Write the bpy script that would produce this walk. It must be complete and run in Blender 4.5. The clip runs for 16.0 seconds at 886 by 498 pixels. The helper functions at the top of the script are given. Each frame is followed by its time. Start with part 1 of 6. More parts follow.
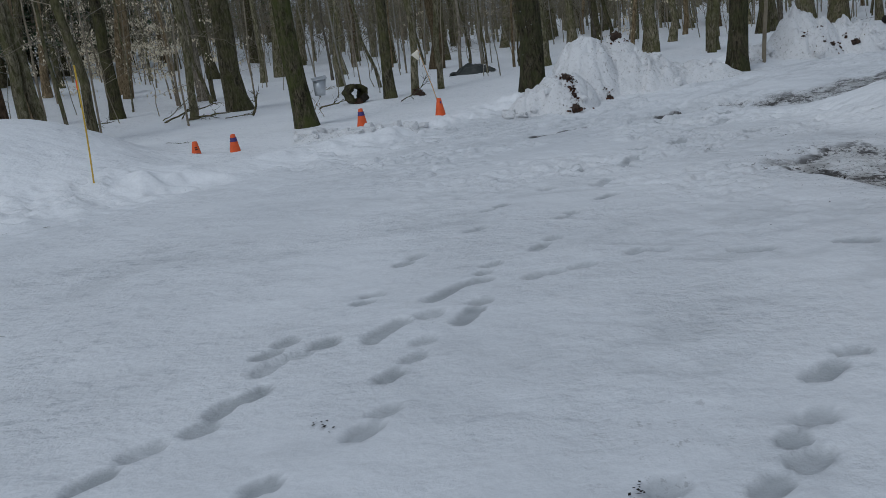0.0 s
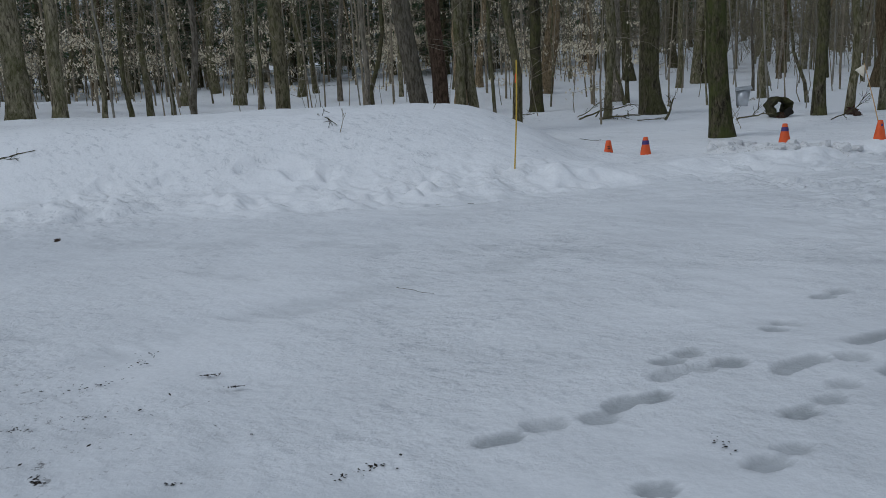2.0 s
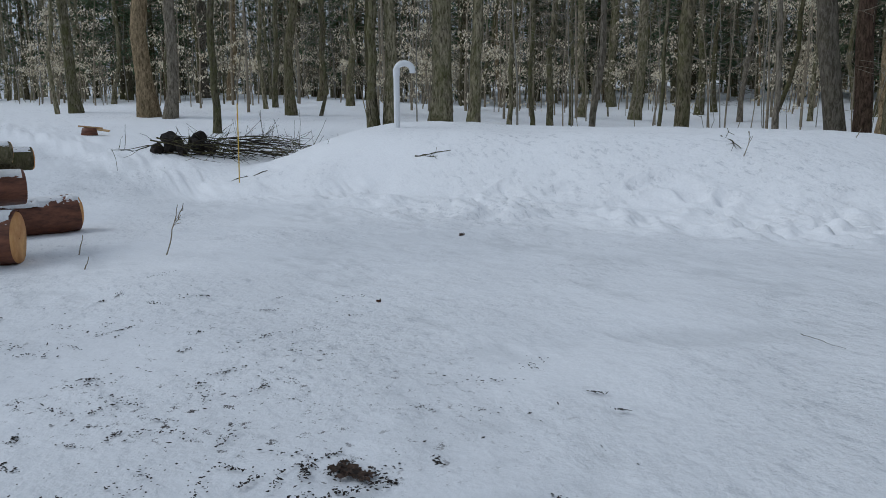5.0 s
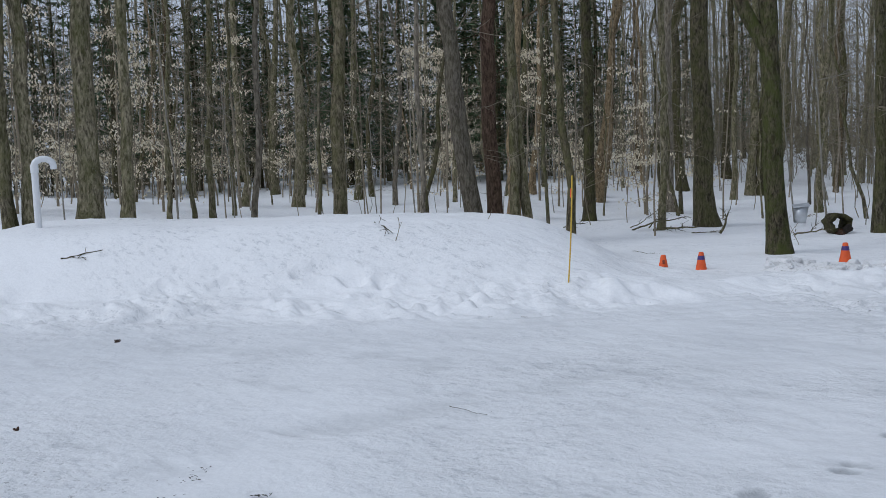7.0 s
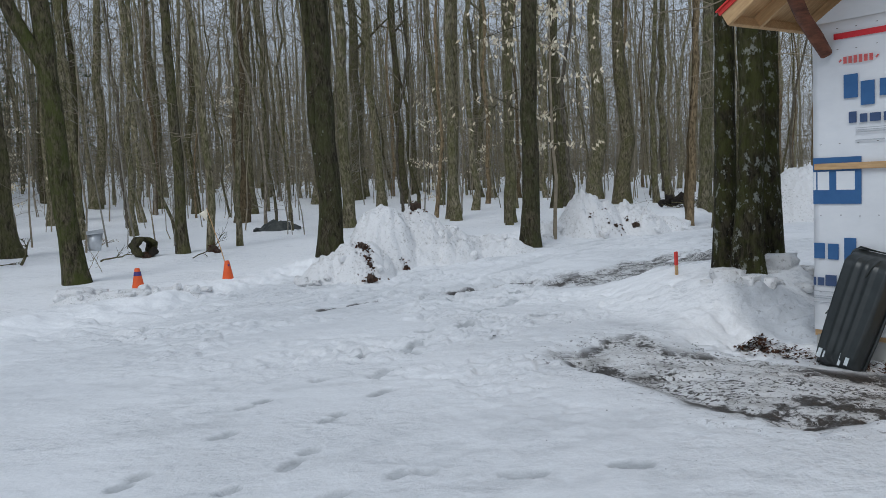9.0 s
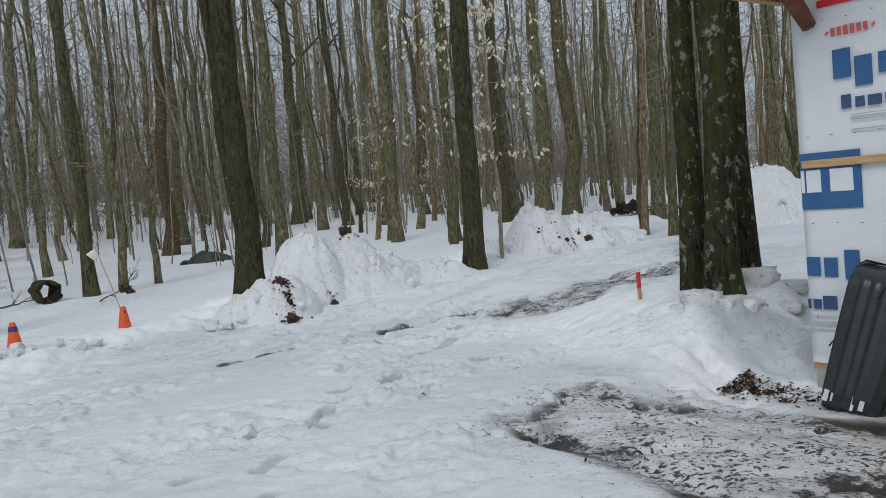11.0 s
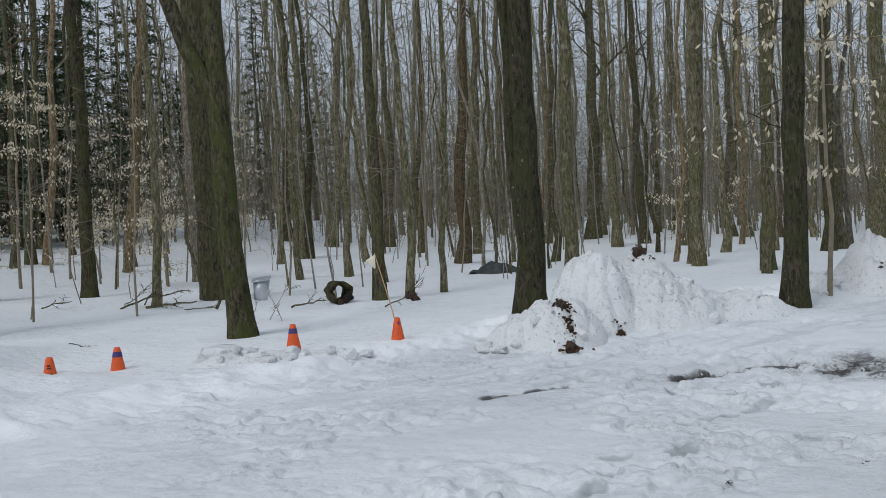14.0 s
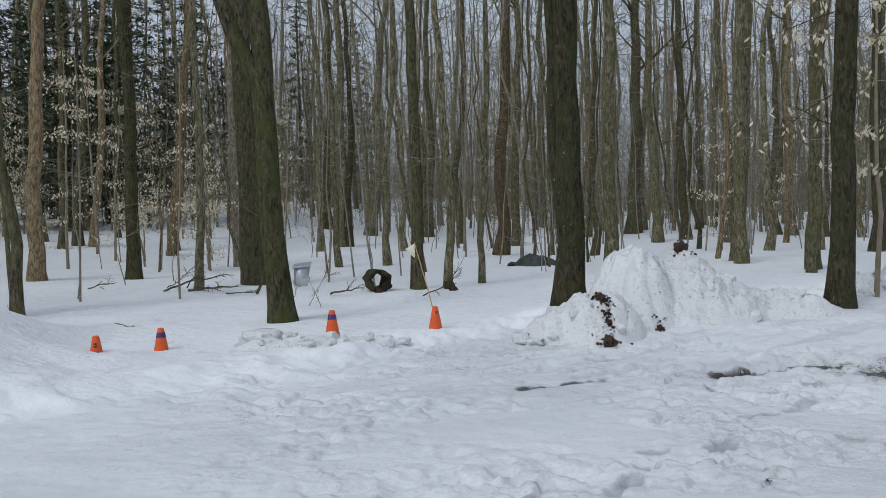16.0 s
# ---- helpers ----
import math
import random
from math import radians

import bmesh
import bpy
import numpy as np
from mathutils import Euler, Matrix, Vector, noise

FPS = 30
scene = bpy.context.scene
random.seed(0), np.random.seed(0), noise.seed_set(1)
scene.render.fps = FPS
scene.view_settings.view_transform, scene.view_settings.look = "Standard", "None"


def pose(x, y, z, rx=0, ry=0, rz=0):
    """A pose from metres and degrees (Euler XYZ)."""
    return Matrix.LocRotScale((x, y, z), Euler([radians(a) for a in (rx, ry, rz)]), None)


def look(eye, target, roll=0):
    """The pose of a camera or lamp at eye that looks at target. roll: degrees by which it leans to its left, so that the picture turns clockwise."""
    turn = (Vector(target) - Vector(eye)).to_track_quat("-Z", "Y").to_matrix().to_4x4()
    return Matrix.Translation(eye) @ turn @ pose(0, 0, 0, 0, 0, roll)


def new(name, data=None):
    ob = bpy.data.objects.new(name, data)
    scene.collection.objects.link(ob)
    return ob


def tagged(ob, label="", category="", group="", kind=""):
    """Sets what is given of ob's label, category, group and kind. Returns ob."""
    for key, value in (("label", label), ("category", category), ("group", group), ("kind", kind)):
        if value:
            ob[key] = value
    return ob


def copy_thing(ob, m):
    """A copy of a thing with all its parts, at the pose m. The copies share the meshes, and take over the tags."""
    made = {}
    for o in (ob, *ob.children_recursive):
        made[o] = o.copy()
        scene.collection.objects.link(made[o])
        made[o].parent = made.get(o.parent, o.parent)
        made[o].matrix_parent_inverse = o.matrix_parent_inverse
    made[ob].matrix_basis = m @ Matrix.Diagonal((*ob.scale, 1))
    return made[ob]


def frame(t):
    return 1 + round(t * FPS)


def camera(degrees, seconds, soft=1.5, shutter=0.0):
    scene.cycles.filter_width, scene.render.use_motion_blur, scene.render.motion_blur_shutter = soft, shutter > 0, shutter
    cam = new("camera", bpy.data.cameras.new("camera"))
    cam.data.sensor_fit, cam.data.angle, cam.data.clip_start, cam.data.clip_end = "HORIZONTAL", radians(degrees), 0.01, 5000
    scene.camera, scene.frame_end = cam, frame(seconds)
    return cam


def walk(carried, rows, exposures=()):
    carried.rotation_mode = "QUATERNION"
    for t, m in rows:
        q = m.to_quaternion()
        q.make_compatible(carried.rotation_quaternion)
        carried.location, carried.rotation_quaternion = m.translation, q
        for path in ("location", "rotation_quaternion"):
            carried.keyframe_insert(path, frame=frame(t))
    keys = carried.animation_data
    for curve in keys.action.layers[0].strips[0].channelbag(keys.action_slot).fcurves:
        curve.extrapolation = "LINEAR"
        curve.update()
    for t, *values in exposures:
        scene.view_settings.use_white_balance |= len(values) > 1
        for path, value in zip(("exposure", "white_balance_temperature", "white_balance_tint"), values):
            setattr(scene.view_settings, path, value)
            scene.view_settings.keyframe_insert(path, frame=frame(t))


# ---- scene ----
cam = camera(56.9, 16.0, soft=0.5)
PATH = [
    (0, (0.117, 1.904, 1.205), (-0.224, 3.811, 0.707), -6.8),
    (0.5, (0.133, 1.892, 1.227), (-0.428, 3.752, 0.751), -7.5),
    (1, (0.089, 1.839, 1.239), (-0.665, 3.637, 0.793), -5.7),
    (1.5, (0.047, 1.784, 1.256), (-0.975, 3.45, 0.829), -4.1),
    (2, (-0.011, 1.805, 1.224), (-1.187, 3.37, 0.812), -3.2),
    (2.5, (-0.044, 1.797, 1.218), (-1.362, 3.246, 0.814), -2.8),
    (3, (-0.087, 1.787, 1.214), (-1.517, 3.126, 0.812), -2.3),
    (3.5, (-0.109, 1.765, 1.219), (-1.654, 2.972, 0.826), -1.7),
    (4, (-0.121, 1.749, 1.226), (-1.751, 2.84, 0.837), -0.4),
    (4.5, (-0.163, 1.741, 1.234), (-1.883, 2.692, 0.862), -0.3),
    (4.7, (-0.173, 1.738, 1.24), (-1.925, 2.634, 0.881), -0.3),
    (7, (-0.041, 1.785, 1.33), (-1.324, 3.31, 1.167), -1.9),
    (7.5, (0.052, 1.859, 1.339), (-0.702, 3.701, 1.149), -2.8),
    (8, (0.224, 2.035, 1.342), (-0.14, 3.995, 1.183), -2.7),
    (8.5, (0.319, 2.211, 1.314), (0.225, 4.202, 1.147), -2.7),
    (9, (0.393, 2.526, 1.34), (0.526, 4.515, 1.168), -2.7),
    (9.2, (0.429, 2.641, 1.337), (0.636, 4.622, 1.161), -2.9),
    (11.3, (0.828, 4.028, 1.352), (1.06, 6.011, 1.222), -6.0),
    (11.5, (0.842, 4.138, 1.361), (1.036, 6.125, 1.24), -5.9),
    (12, (0.847, 4.441, 1.345), (0.992, 6.433, 1.236), -5.5),
    (12.5, (0.89, 4.72, 1.36), (0.914, 6.717, 1.264), -5.3),
    (13, (0.888, 4.951, 1.363), (0.565, 6.924, 1.301), -4.3),
    (13.5, (0.852, 4.994, 1.356), (0.438, 6.95, 1.299), -3.5),
    (14, (0.829, 4.994, 1.355), (0.372, 6.94, 1.301), -2.8),
    (14.5, (0.817, 4.989, 1.358), (0.327, 6.927, 1.302), -2.4),
    (15, (0.805, 4.998, 1.345), (0.292, 6.93, 1.284), -1.9),
    (15.5, (0.811, 4.975, 1.339), (0.281, 6.902, 1.273), -1.6),
    (16, (0.813, 4.97, 1.342), (0.266, 6.893, 1.27), -1.5),
]
EXPOSURE = [(0, -0.65, 5705, 6), (3.5, -0.60, 5705, 6), (4.7, -0.44, 5705, 6), (6.8, -0.12, 5755, 9), (8.5, -0.11, 5835, 7), (11.5, -0.06, 6075, 6), (16, -0.06, 5905, 7)]
walk(cam, [(t, look(eye, target, roll)) for t, eye, target, roll in PATH], EXPOSURE)

# ---- light ----
world = bpy.data.worlds.new("overcast_sky")
scene.world = world
world.use_nodes = True
wn = world.node_tree.nodes
wl = world.node_tree.links
sky = wn.new("ShaderNodeTexSky")
sky.sky_type = "NISHITA"
sky.sun_disc = False
sky.sun_elevation = radians(48)
sky.sun_rotation = radians(205)
sky.air_density, sky.dust_density, sky.ozone_density = 1.0, 4.0, 1.0
veil = wn.new("ShaderNodeMix")
veil.data_type = "RGBA"
veil.inputs[0].default_value = 0.8
veil.inputs[7].default_value = (7.6, 8.0, 8.7, 1)
wl.new(sky.outputs[0], veil.inputs[6])
wl.new(veil.outputs[2], wn["Background"].inputs[0])
wn["Background"].inputs[1].default_value = 0.076

sun_data = bpy.data.lights.new("sun", "SUN")
sun_data.energy = 1.0
sun_data.angle = radians(22)
sun_data.color = (1.0, 0.97, 0.93)
sun = new("sun", sun_data)
sun.matrix_world = look((-9.0, -17.0, 20), (0, 0, 0))


# ---- noise and ground shape ----
def lattice(ix, iy, seed):
    n = (ix * 374761393 + iy * 668265263 + seed * 974634721) & 0xFFFFFFFF
    n = ((n ^ (n >> 13)) * 1274126177) & 0xFFFFFFFF
    return ((n ^ (n >> 16)) & 0xFFFF) / 65535.0


def value_noise(x, y, seed):
    x0, y0 = np.floor(x).astype(np.int64), np.floor(y).astype(np.int64)
    u, v = x - x0, y - y0
    u, v = u * u * (3 - 2 * u), v * v * (3 - 2 * v)
    a, b = lattice(x0, y0, seed), lattice(x0 + 1, y0, seed)
    c, d = lattice(x0, y0 + 1, seed), lattice(x0 + 1, y0 + 1, seed)
    return (a * (1 - u) + b * u) * (1 - v) + (c * (1 - u) + d * u) * v


def fbm(x, y, seed, octaves=4):
    x, y = np.asarray(x, float), np.asarray(y, float)
    total, amp, norm = 0.0, 1.0, 0.0
    for k in range(octaves):
        total = total + amp * value_noise(x * 2 ** k, y * 2 ** k, seed + k)
        norm += amp
        amp *= 0.5
    return total / norm


def smooth(a, b, v):
    t = np.clip((v - a) / (b - a), 0, 1)
    return t * t * (3 - 2 * t)


EDGE_X = [-60, -12, -8.5, -5.2, -3.5, -2.0, -1.0, 1.0, 3.1, 8.2, 14, 60]
EDGE_Y = [-17, 4.0, 5.6, 8.0, 10.2, 12.7, 14.4, 15.3, 17.2, 22.3, 28, 72]


def beyond_edge(x, y):
    """Metres past the ploughed edge, towards the woods."""
    return 0.72 * (y - np.interp(x, EDGE_X, EDGE_Y))


def ground_shape(x, y):
    x, y = np.asarray(x, float), np.asarray(y, float)
    q = beyond_edge(x, y)
    left = smooth(-9, -18, x)
    slope = 0.010 + 0.024 * left
    z = slope * np.clip(q - 1.5, 0, 60) + 0.03 * np.clip(-12 - x, 0, 12) * left
    z = z + 0.026 * np.clip(q - 12, 0, 40)
    z = z + 0.10 * smooth(-0.2, 0.6, q) * (1 - 0.5 * smooth(0.6, 2.0, q))
    z = z + 0.13 * smooth(12.8, 16.3, y + 0.25 * x) * smooth(-2.6, 0.6, x)
    # the forest floor climbs behind the brush heap
    z = z + np.interp(-x, [12.2, 14.4, 20, 25, 40], [0, 0.25, 0.45, 0.56, 0.75]) * smooth(21, 11, y)
    z = z - 0.08 * smooth(1.6, 0.4, np.hypot(x + 11.7, y - 4.2))
    z = z - 0.03 * smooth(1.3, 0.4, np.hypot(x + 4.47, y - 12.5)) + 0.10 * smooth(0.75, 0.15, np.hypot(x + 4.62, y - 11.65))
    # the long mound beside the yard
    ax, ay = x + 9.6, y - 8.9
    s, r = 0.83 * ax + 0.56 * ay, -0.56 * ax + 0.83 * ay
    r = r + 0.02 * s * s - 0.1
    m = np.clip(1 - (np.abs(s - 0.15) / 5.6) ** 2.8, 0, 1) * np.clip(1 - (np.abs(r - 0.4) / 2.9) ** 2.0, 0, 1)
    z = z + 0.79 * smooth(0, 0.80, m)
    # the bank between the big tree and the building
    d = np.hypot((x - 4.05) / 1.5, (y - 10.7) / 1.6)
    z = z + 0.24 * smooth(1.25, 0.45, d)
    d = np.hypot((x - 3.65) / 0.50, (y - 9.85) / 0.45)
    z = z + 0.06 * smooth(1.2, 0.2, d)
    # bare ground along the wall lies lower than the packed snow
    out, along = -0.855 * (x - 3.83) - 0.52 * (y - 8.90), 0.52 * (x - 3.83) - 0.855 * (y - 8.90)
    z = z - 0.22 * smooth(1.7, 0.25, out) * smooth(-0.95, -0.35, along)
    return z


def ground_z(x, y):
    return float(ground_shape(x, y))


def broken(x, y, size, seed):
    """Tilted facets of broken crust: a height between about -0.5 and 0.5 for each point."""
    gx, gy = np.floor(x / size).astype(np.int64), np.floor(y / size).astype(np.int64)
    best = np.full(np.shape(x), 1e9)
    height = np.zeros(np.shape(x))
    for dx in (-1, 0, 1):
        for dy in (-1, 0, 1):
            cx, cy = gx + dx, gy + dy
            px = (cx + lattice(cx, cy, seed)) * size
            py = (cy + lattice(cx, cy, seed + 1)) * size
            d = np.hypot(x - px, y - py)
            tilt = (lattice(cx, cy, seed + 3) - 0.5) * (x - px) + (lattice(cx, cy, seed + 4) - 0.5) * (y - py)
            h = lattice(cx, cy, seed + 2) - 0.5 + 1.6 * tilt / size - 0.35 * (d / size) ** 2
            closer = d < best
            height = np.where(closer, h, height)
            best = np.minimum(best, d)
    return height


# ---- mesh helpers ----
class Geo:
    """Collects vertices and quads of one mesh."""

    def __init__(self):
        self.v, self.f, self.n = [], [], 0

    def add(self, verts, quads):
        self.v.append(np.asarray(verts, float))
        self.f.append(np.asarray(quads, int) + self.n)
        self.n += len(verts)

    def tube(self, pts, radii, sides=5, lumps=0.0, phase=0.0):
        pts, radii = np.asarray(pts, float), np.asarray(radii, float)
        t = np.gradient(pts, axis=0)
        t /= np.linalg.norm(t, axis=1)[:, None] + 1e-9
        ref = np.array([1.0, 0, 0]) if abs(t[:, 0].mean()) < 0.7 else np.array([0, 1.0, 0])
        a = np.cross(t, ref)
        a /= np.linalg.norm(a, axis=1)[:, None] + 1e-9
        b = np.cross(t, a)
        ang = np.arange(sides) * 2 * np.pi / sides + phase
        rr = radii[:, None] * np.ones((1, sides))
        if lumps:
            k = np.arange(len(pts))[:, None]
            rr = rr * (1 + lumps * np.sin(ang[None] * 3 + k * 0.35 + phase) + 0.6 * lumps * np.sin(ang[None] * 5 - k * 0.9))
        ring = pts[:, None] + rr[..., None] * (np.cos(ang)[None, :, None] * a[:, None] + np.sin(ang)[None, :, None] * b[:, None])
        n = len(pts)
        i = np.arange(n - 1)[:, None] * sides
        j = np.arange(sides)[None]
        j2 = (j + 1) % sides
        q = np.stack([i + j, i + j2, i + sides + j2, i + sides + j], -1).reshape(-1, 4)
        self.add(ring.reshape(-1, 3), q)

    def quads(self, centres, us, vs):
        c, u, v = (np.asarray(k, float) for k in (centres, us, vs))
        p = np.stack([c - u, c - v, c + u, c + v], 1).reshape(-1, 3)
        self.add(p, np.arange(len(c) * 4).reshape(-1, 4))

    def mesh(self, name, material, shade=True):
        me = bpy.data.meshes.new(name)
        v, f = np.concatenate(self.v), np.concatenate(self.f)
        me.vertices.add(len(v))
        me.vertices.foreach_set("co", v.astype(np.float32).ravel())
        me.loops.add(f.size)
        me.loops.foreach_set("vertex_index", f.astype(np.int32).ravel())
        me.polygons.add(len(f))
        me.polygons.foreach_set("loop_start", np.arange(0, f.size, 4, dtype=np.int32))
        me.polygons.foreach_set("loop_total", np.full(len(f), 4, dtype=np.int32))
        me.update(calc_edges=True)
        me.validate()
        if shade:
            me.polygons.foreach_set("use_smooth", np.ones(len(me.polygons), dtype=bool))
        me.materials.append(material)
        return me


def part(name, data, material, parent, label="", m=None):
    """Links a bmesh, a Geo or a mesh as one object under parent."""
    if isinstance(data, Geo):
        data = data.mesh(name, material)
    elif isinstance(data, bmesh.types.BMesh):
        bm, data = data, bpy.data.meshes.new(name)
        bm.to_mesh(data)
        bm.free()
        data.materials.append(material)
    ob = new(name, data)
    ob.parent = parent
    if m is not None:
        ob.matrix_basis = m
    return tagged(ob, label)


def box(sx, sy, sz, at=(0, 0, 0), bevel=0.0, turn=None):
    bm = bmesh.new()
    bmesh.ops.create_cube(bm, size=1)
    bmesh.ops.scale(bm, vec=(sx, sy, sz), verts=bm.verts)
    if bevel:
        bmesh.ops.bevel(bm, geom=bm.edges[:], offset=bevel, segments=2, affect="EDGES", profile=0.5)
    if turn is not None:
        bmesh.ops.transform(bm, matrix=turn, verts=bm.verts)
    bmesh.ops.translate(bm, vec=at, verts=bm.verts)
    return bm


def cone(r1, r2, h, sides=20, at=(0, 0, 0), caps=True):
    bm = bmesh.new()
    bmesh.ops.create_cone(bm, cap_ends=caps, segments=sides, radius1=r1, radius2=r2, depth=h)
    bmesh.ops.translate(bm, vec=(at[0], at[1], at[2] + h / 2), verts=bm.verts)
    for f in bm.faces:
        f.smooth = len(f.verts) == 4
    return bm


def thing(name, m, label, category, group="", kind=""):
    ob = new(name)
    ob.empty_display_size = 0.1
    ob.matrix_basis = m
    return tagged(ob, label, category, group, kind)


# ---- materials ----
class Mat:
    """A small node-material writer."""

    def __init__(self, name, rough=0.8, metal=0.0, spec=0.4):
        self.m = bpy.data.materials.new(name)
        self.m.use_nodes = True
        self.t = self.m.node_tree
        self.b = self.t.nodes["Principled BSDF"]
        self.b.inputs["Roughness"].default_value = rough
        self.b.inputs["Metallic"].default_value = metal
        self.b.inputs["Specular IOR Level"].default_value = spec
        self.co = self.t.nodes.new("ShaderNodeTexCoord").outputs["Object"]

    def link(self, a, b):
        self.t.links.new(a, b)

    def scaled(self, scale):
        n = self.t.nodes.new("ShaderNodeMapping")
        n.inputs["Scale"].default_value = scale
        self.link(self.co, n.inputs[0])
        return n.outputs[0]

    def world_co(self):
        self.co = self.t.nodes.new("ShaderNodeNewGeometry").outputs["Position"]
        return self

    def noise(self, scale, detail=4, rough=0.6, stretch=(1, 1, 1), distort=0.0):
        n = self.t.nodes.new("ShaderNodeTexNoise")
        n.inputs["Scale"].default_value = scale
        n.inputs["Detail"].default_value = detail
        n.inputs["Roughness"].default_value = rough
        n.inputs["Distortion"].default_value = distort
        self.link(self.scaled(stretch), n.inputs["Vector"])
        return n.outputs[0]

    def ramp(self, fac, *stops):
        n = self.t.nodes.new("ShaderNodeValToRGB")
        e = n.color_ramp.elements
        while len(e) < len(stops):
            e.new(0.5)
        for k, (p, c) in enumerate(stops):
            e[k].position = p
            e[k].color = (*c, 1) if isinstance(c, tuple) else (c, c, c, 1)
        self.link(fac, n.inputs[0])
        return n.outputs[0]

    def mix(self, fac, a, b, how="MIX"):
        n = self.t.nodes.new("ShaderNodeMix")
        n.data_type, n.blend_type = "RGBA", how
        for k, v in ((0, fac), (6, a), (7, b)):
            if isinstance(v, (int, float)):
                n.inputs[k].default_value = v if k == 0 else (v, v, v, 1)
            elif isinstance(v, tuple):
                n.inputs[k].default_value = (*v, 1)
            else:
                self.link(v, n.inputs[k])
        return n.outputs[2]

    def maths(self, how, a, b=0.0):
        n = self.t.nodes.new("ShaderNodeMath")
        n.operation = how
        for k, v in ((0, a), (1, b)):
            if isinstance(v, (int, float)):
                n.inputs[k].default_value = v
            else:
                self.link(v, n.inputs[k])
        return n.outputs[0]

    def random(self):
        return self.t.nodes.new("ShaderNodeObjectInfo").outputs["Random"]

    def island(self):
        return self.t.nodes.new("ShaderNodeNewGeometry").outputs["Random Per Island"]

    def attribute(self, name):
        n = self.t.nodes.new("ShaderNodeAttribute")
        n.attribute_name = name
        return n.outputs["Fac"]

    def colour(self, c):
        if isinstance(c, tuple):
            self.b.inputs["Base Color"].default_value = (*c, 1)
        else:
            self.link(c, self.b.inputs["Base Color"])
        return self

    def roughness(self, r):
        self.link(r, self.b.inputs["Roughness"])
        return self

    def bump(self, height, strength=0.4, distance=0.02):
        n = self.t.nodes.new("ShaderNodeBump")
        n.inputs["Strength"].default_value = strength
        n.inputs["Distance"].default_value = distance
        self.link(height, n.inputs["Height"])
        self.link(n.outputs[0], self.b.inputs["Normal"])
        return self


def snow_material(name, dirt=0.25, lumps=0.6):
    """Clean to grimy snow; the ground's masks for ice, mud, ruts and slush are read where they exist."""
    s = Mat(name, 0.75, spec=0.3).world_co()
    fine, mid, big = s.noise(60, 5), s.noise(9, 4), s.noise(0.8, 3)
    base = s.mix(big, (0.70, 0.70, 0.705), (0.84, 0.84, 0.842))
    specks = s.ramp(s.noise(24, 5, 0.75), (0.54, 0.0), (0.68, 1.0))
    region = s.ramp(s.noise(1.4, 5, 0.7), (0.38, 0.2), (0.60, 0.95))
    base = s.mix(s.maths("MULTIPLY", s.maths("MULTIPLY", specks, region), dirt), base, (0.20, 0.18, 0.15))
    h = s.maths("ADD", s.maths("MULTIPLY", mid, lumps), s.maths("MULTIPLY", fine, 0.25))
    s.colour(base).bump(h, 0.8, 0.05)
    return s.m


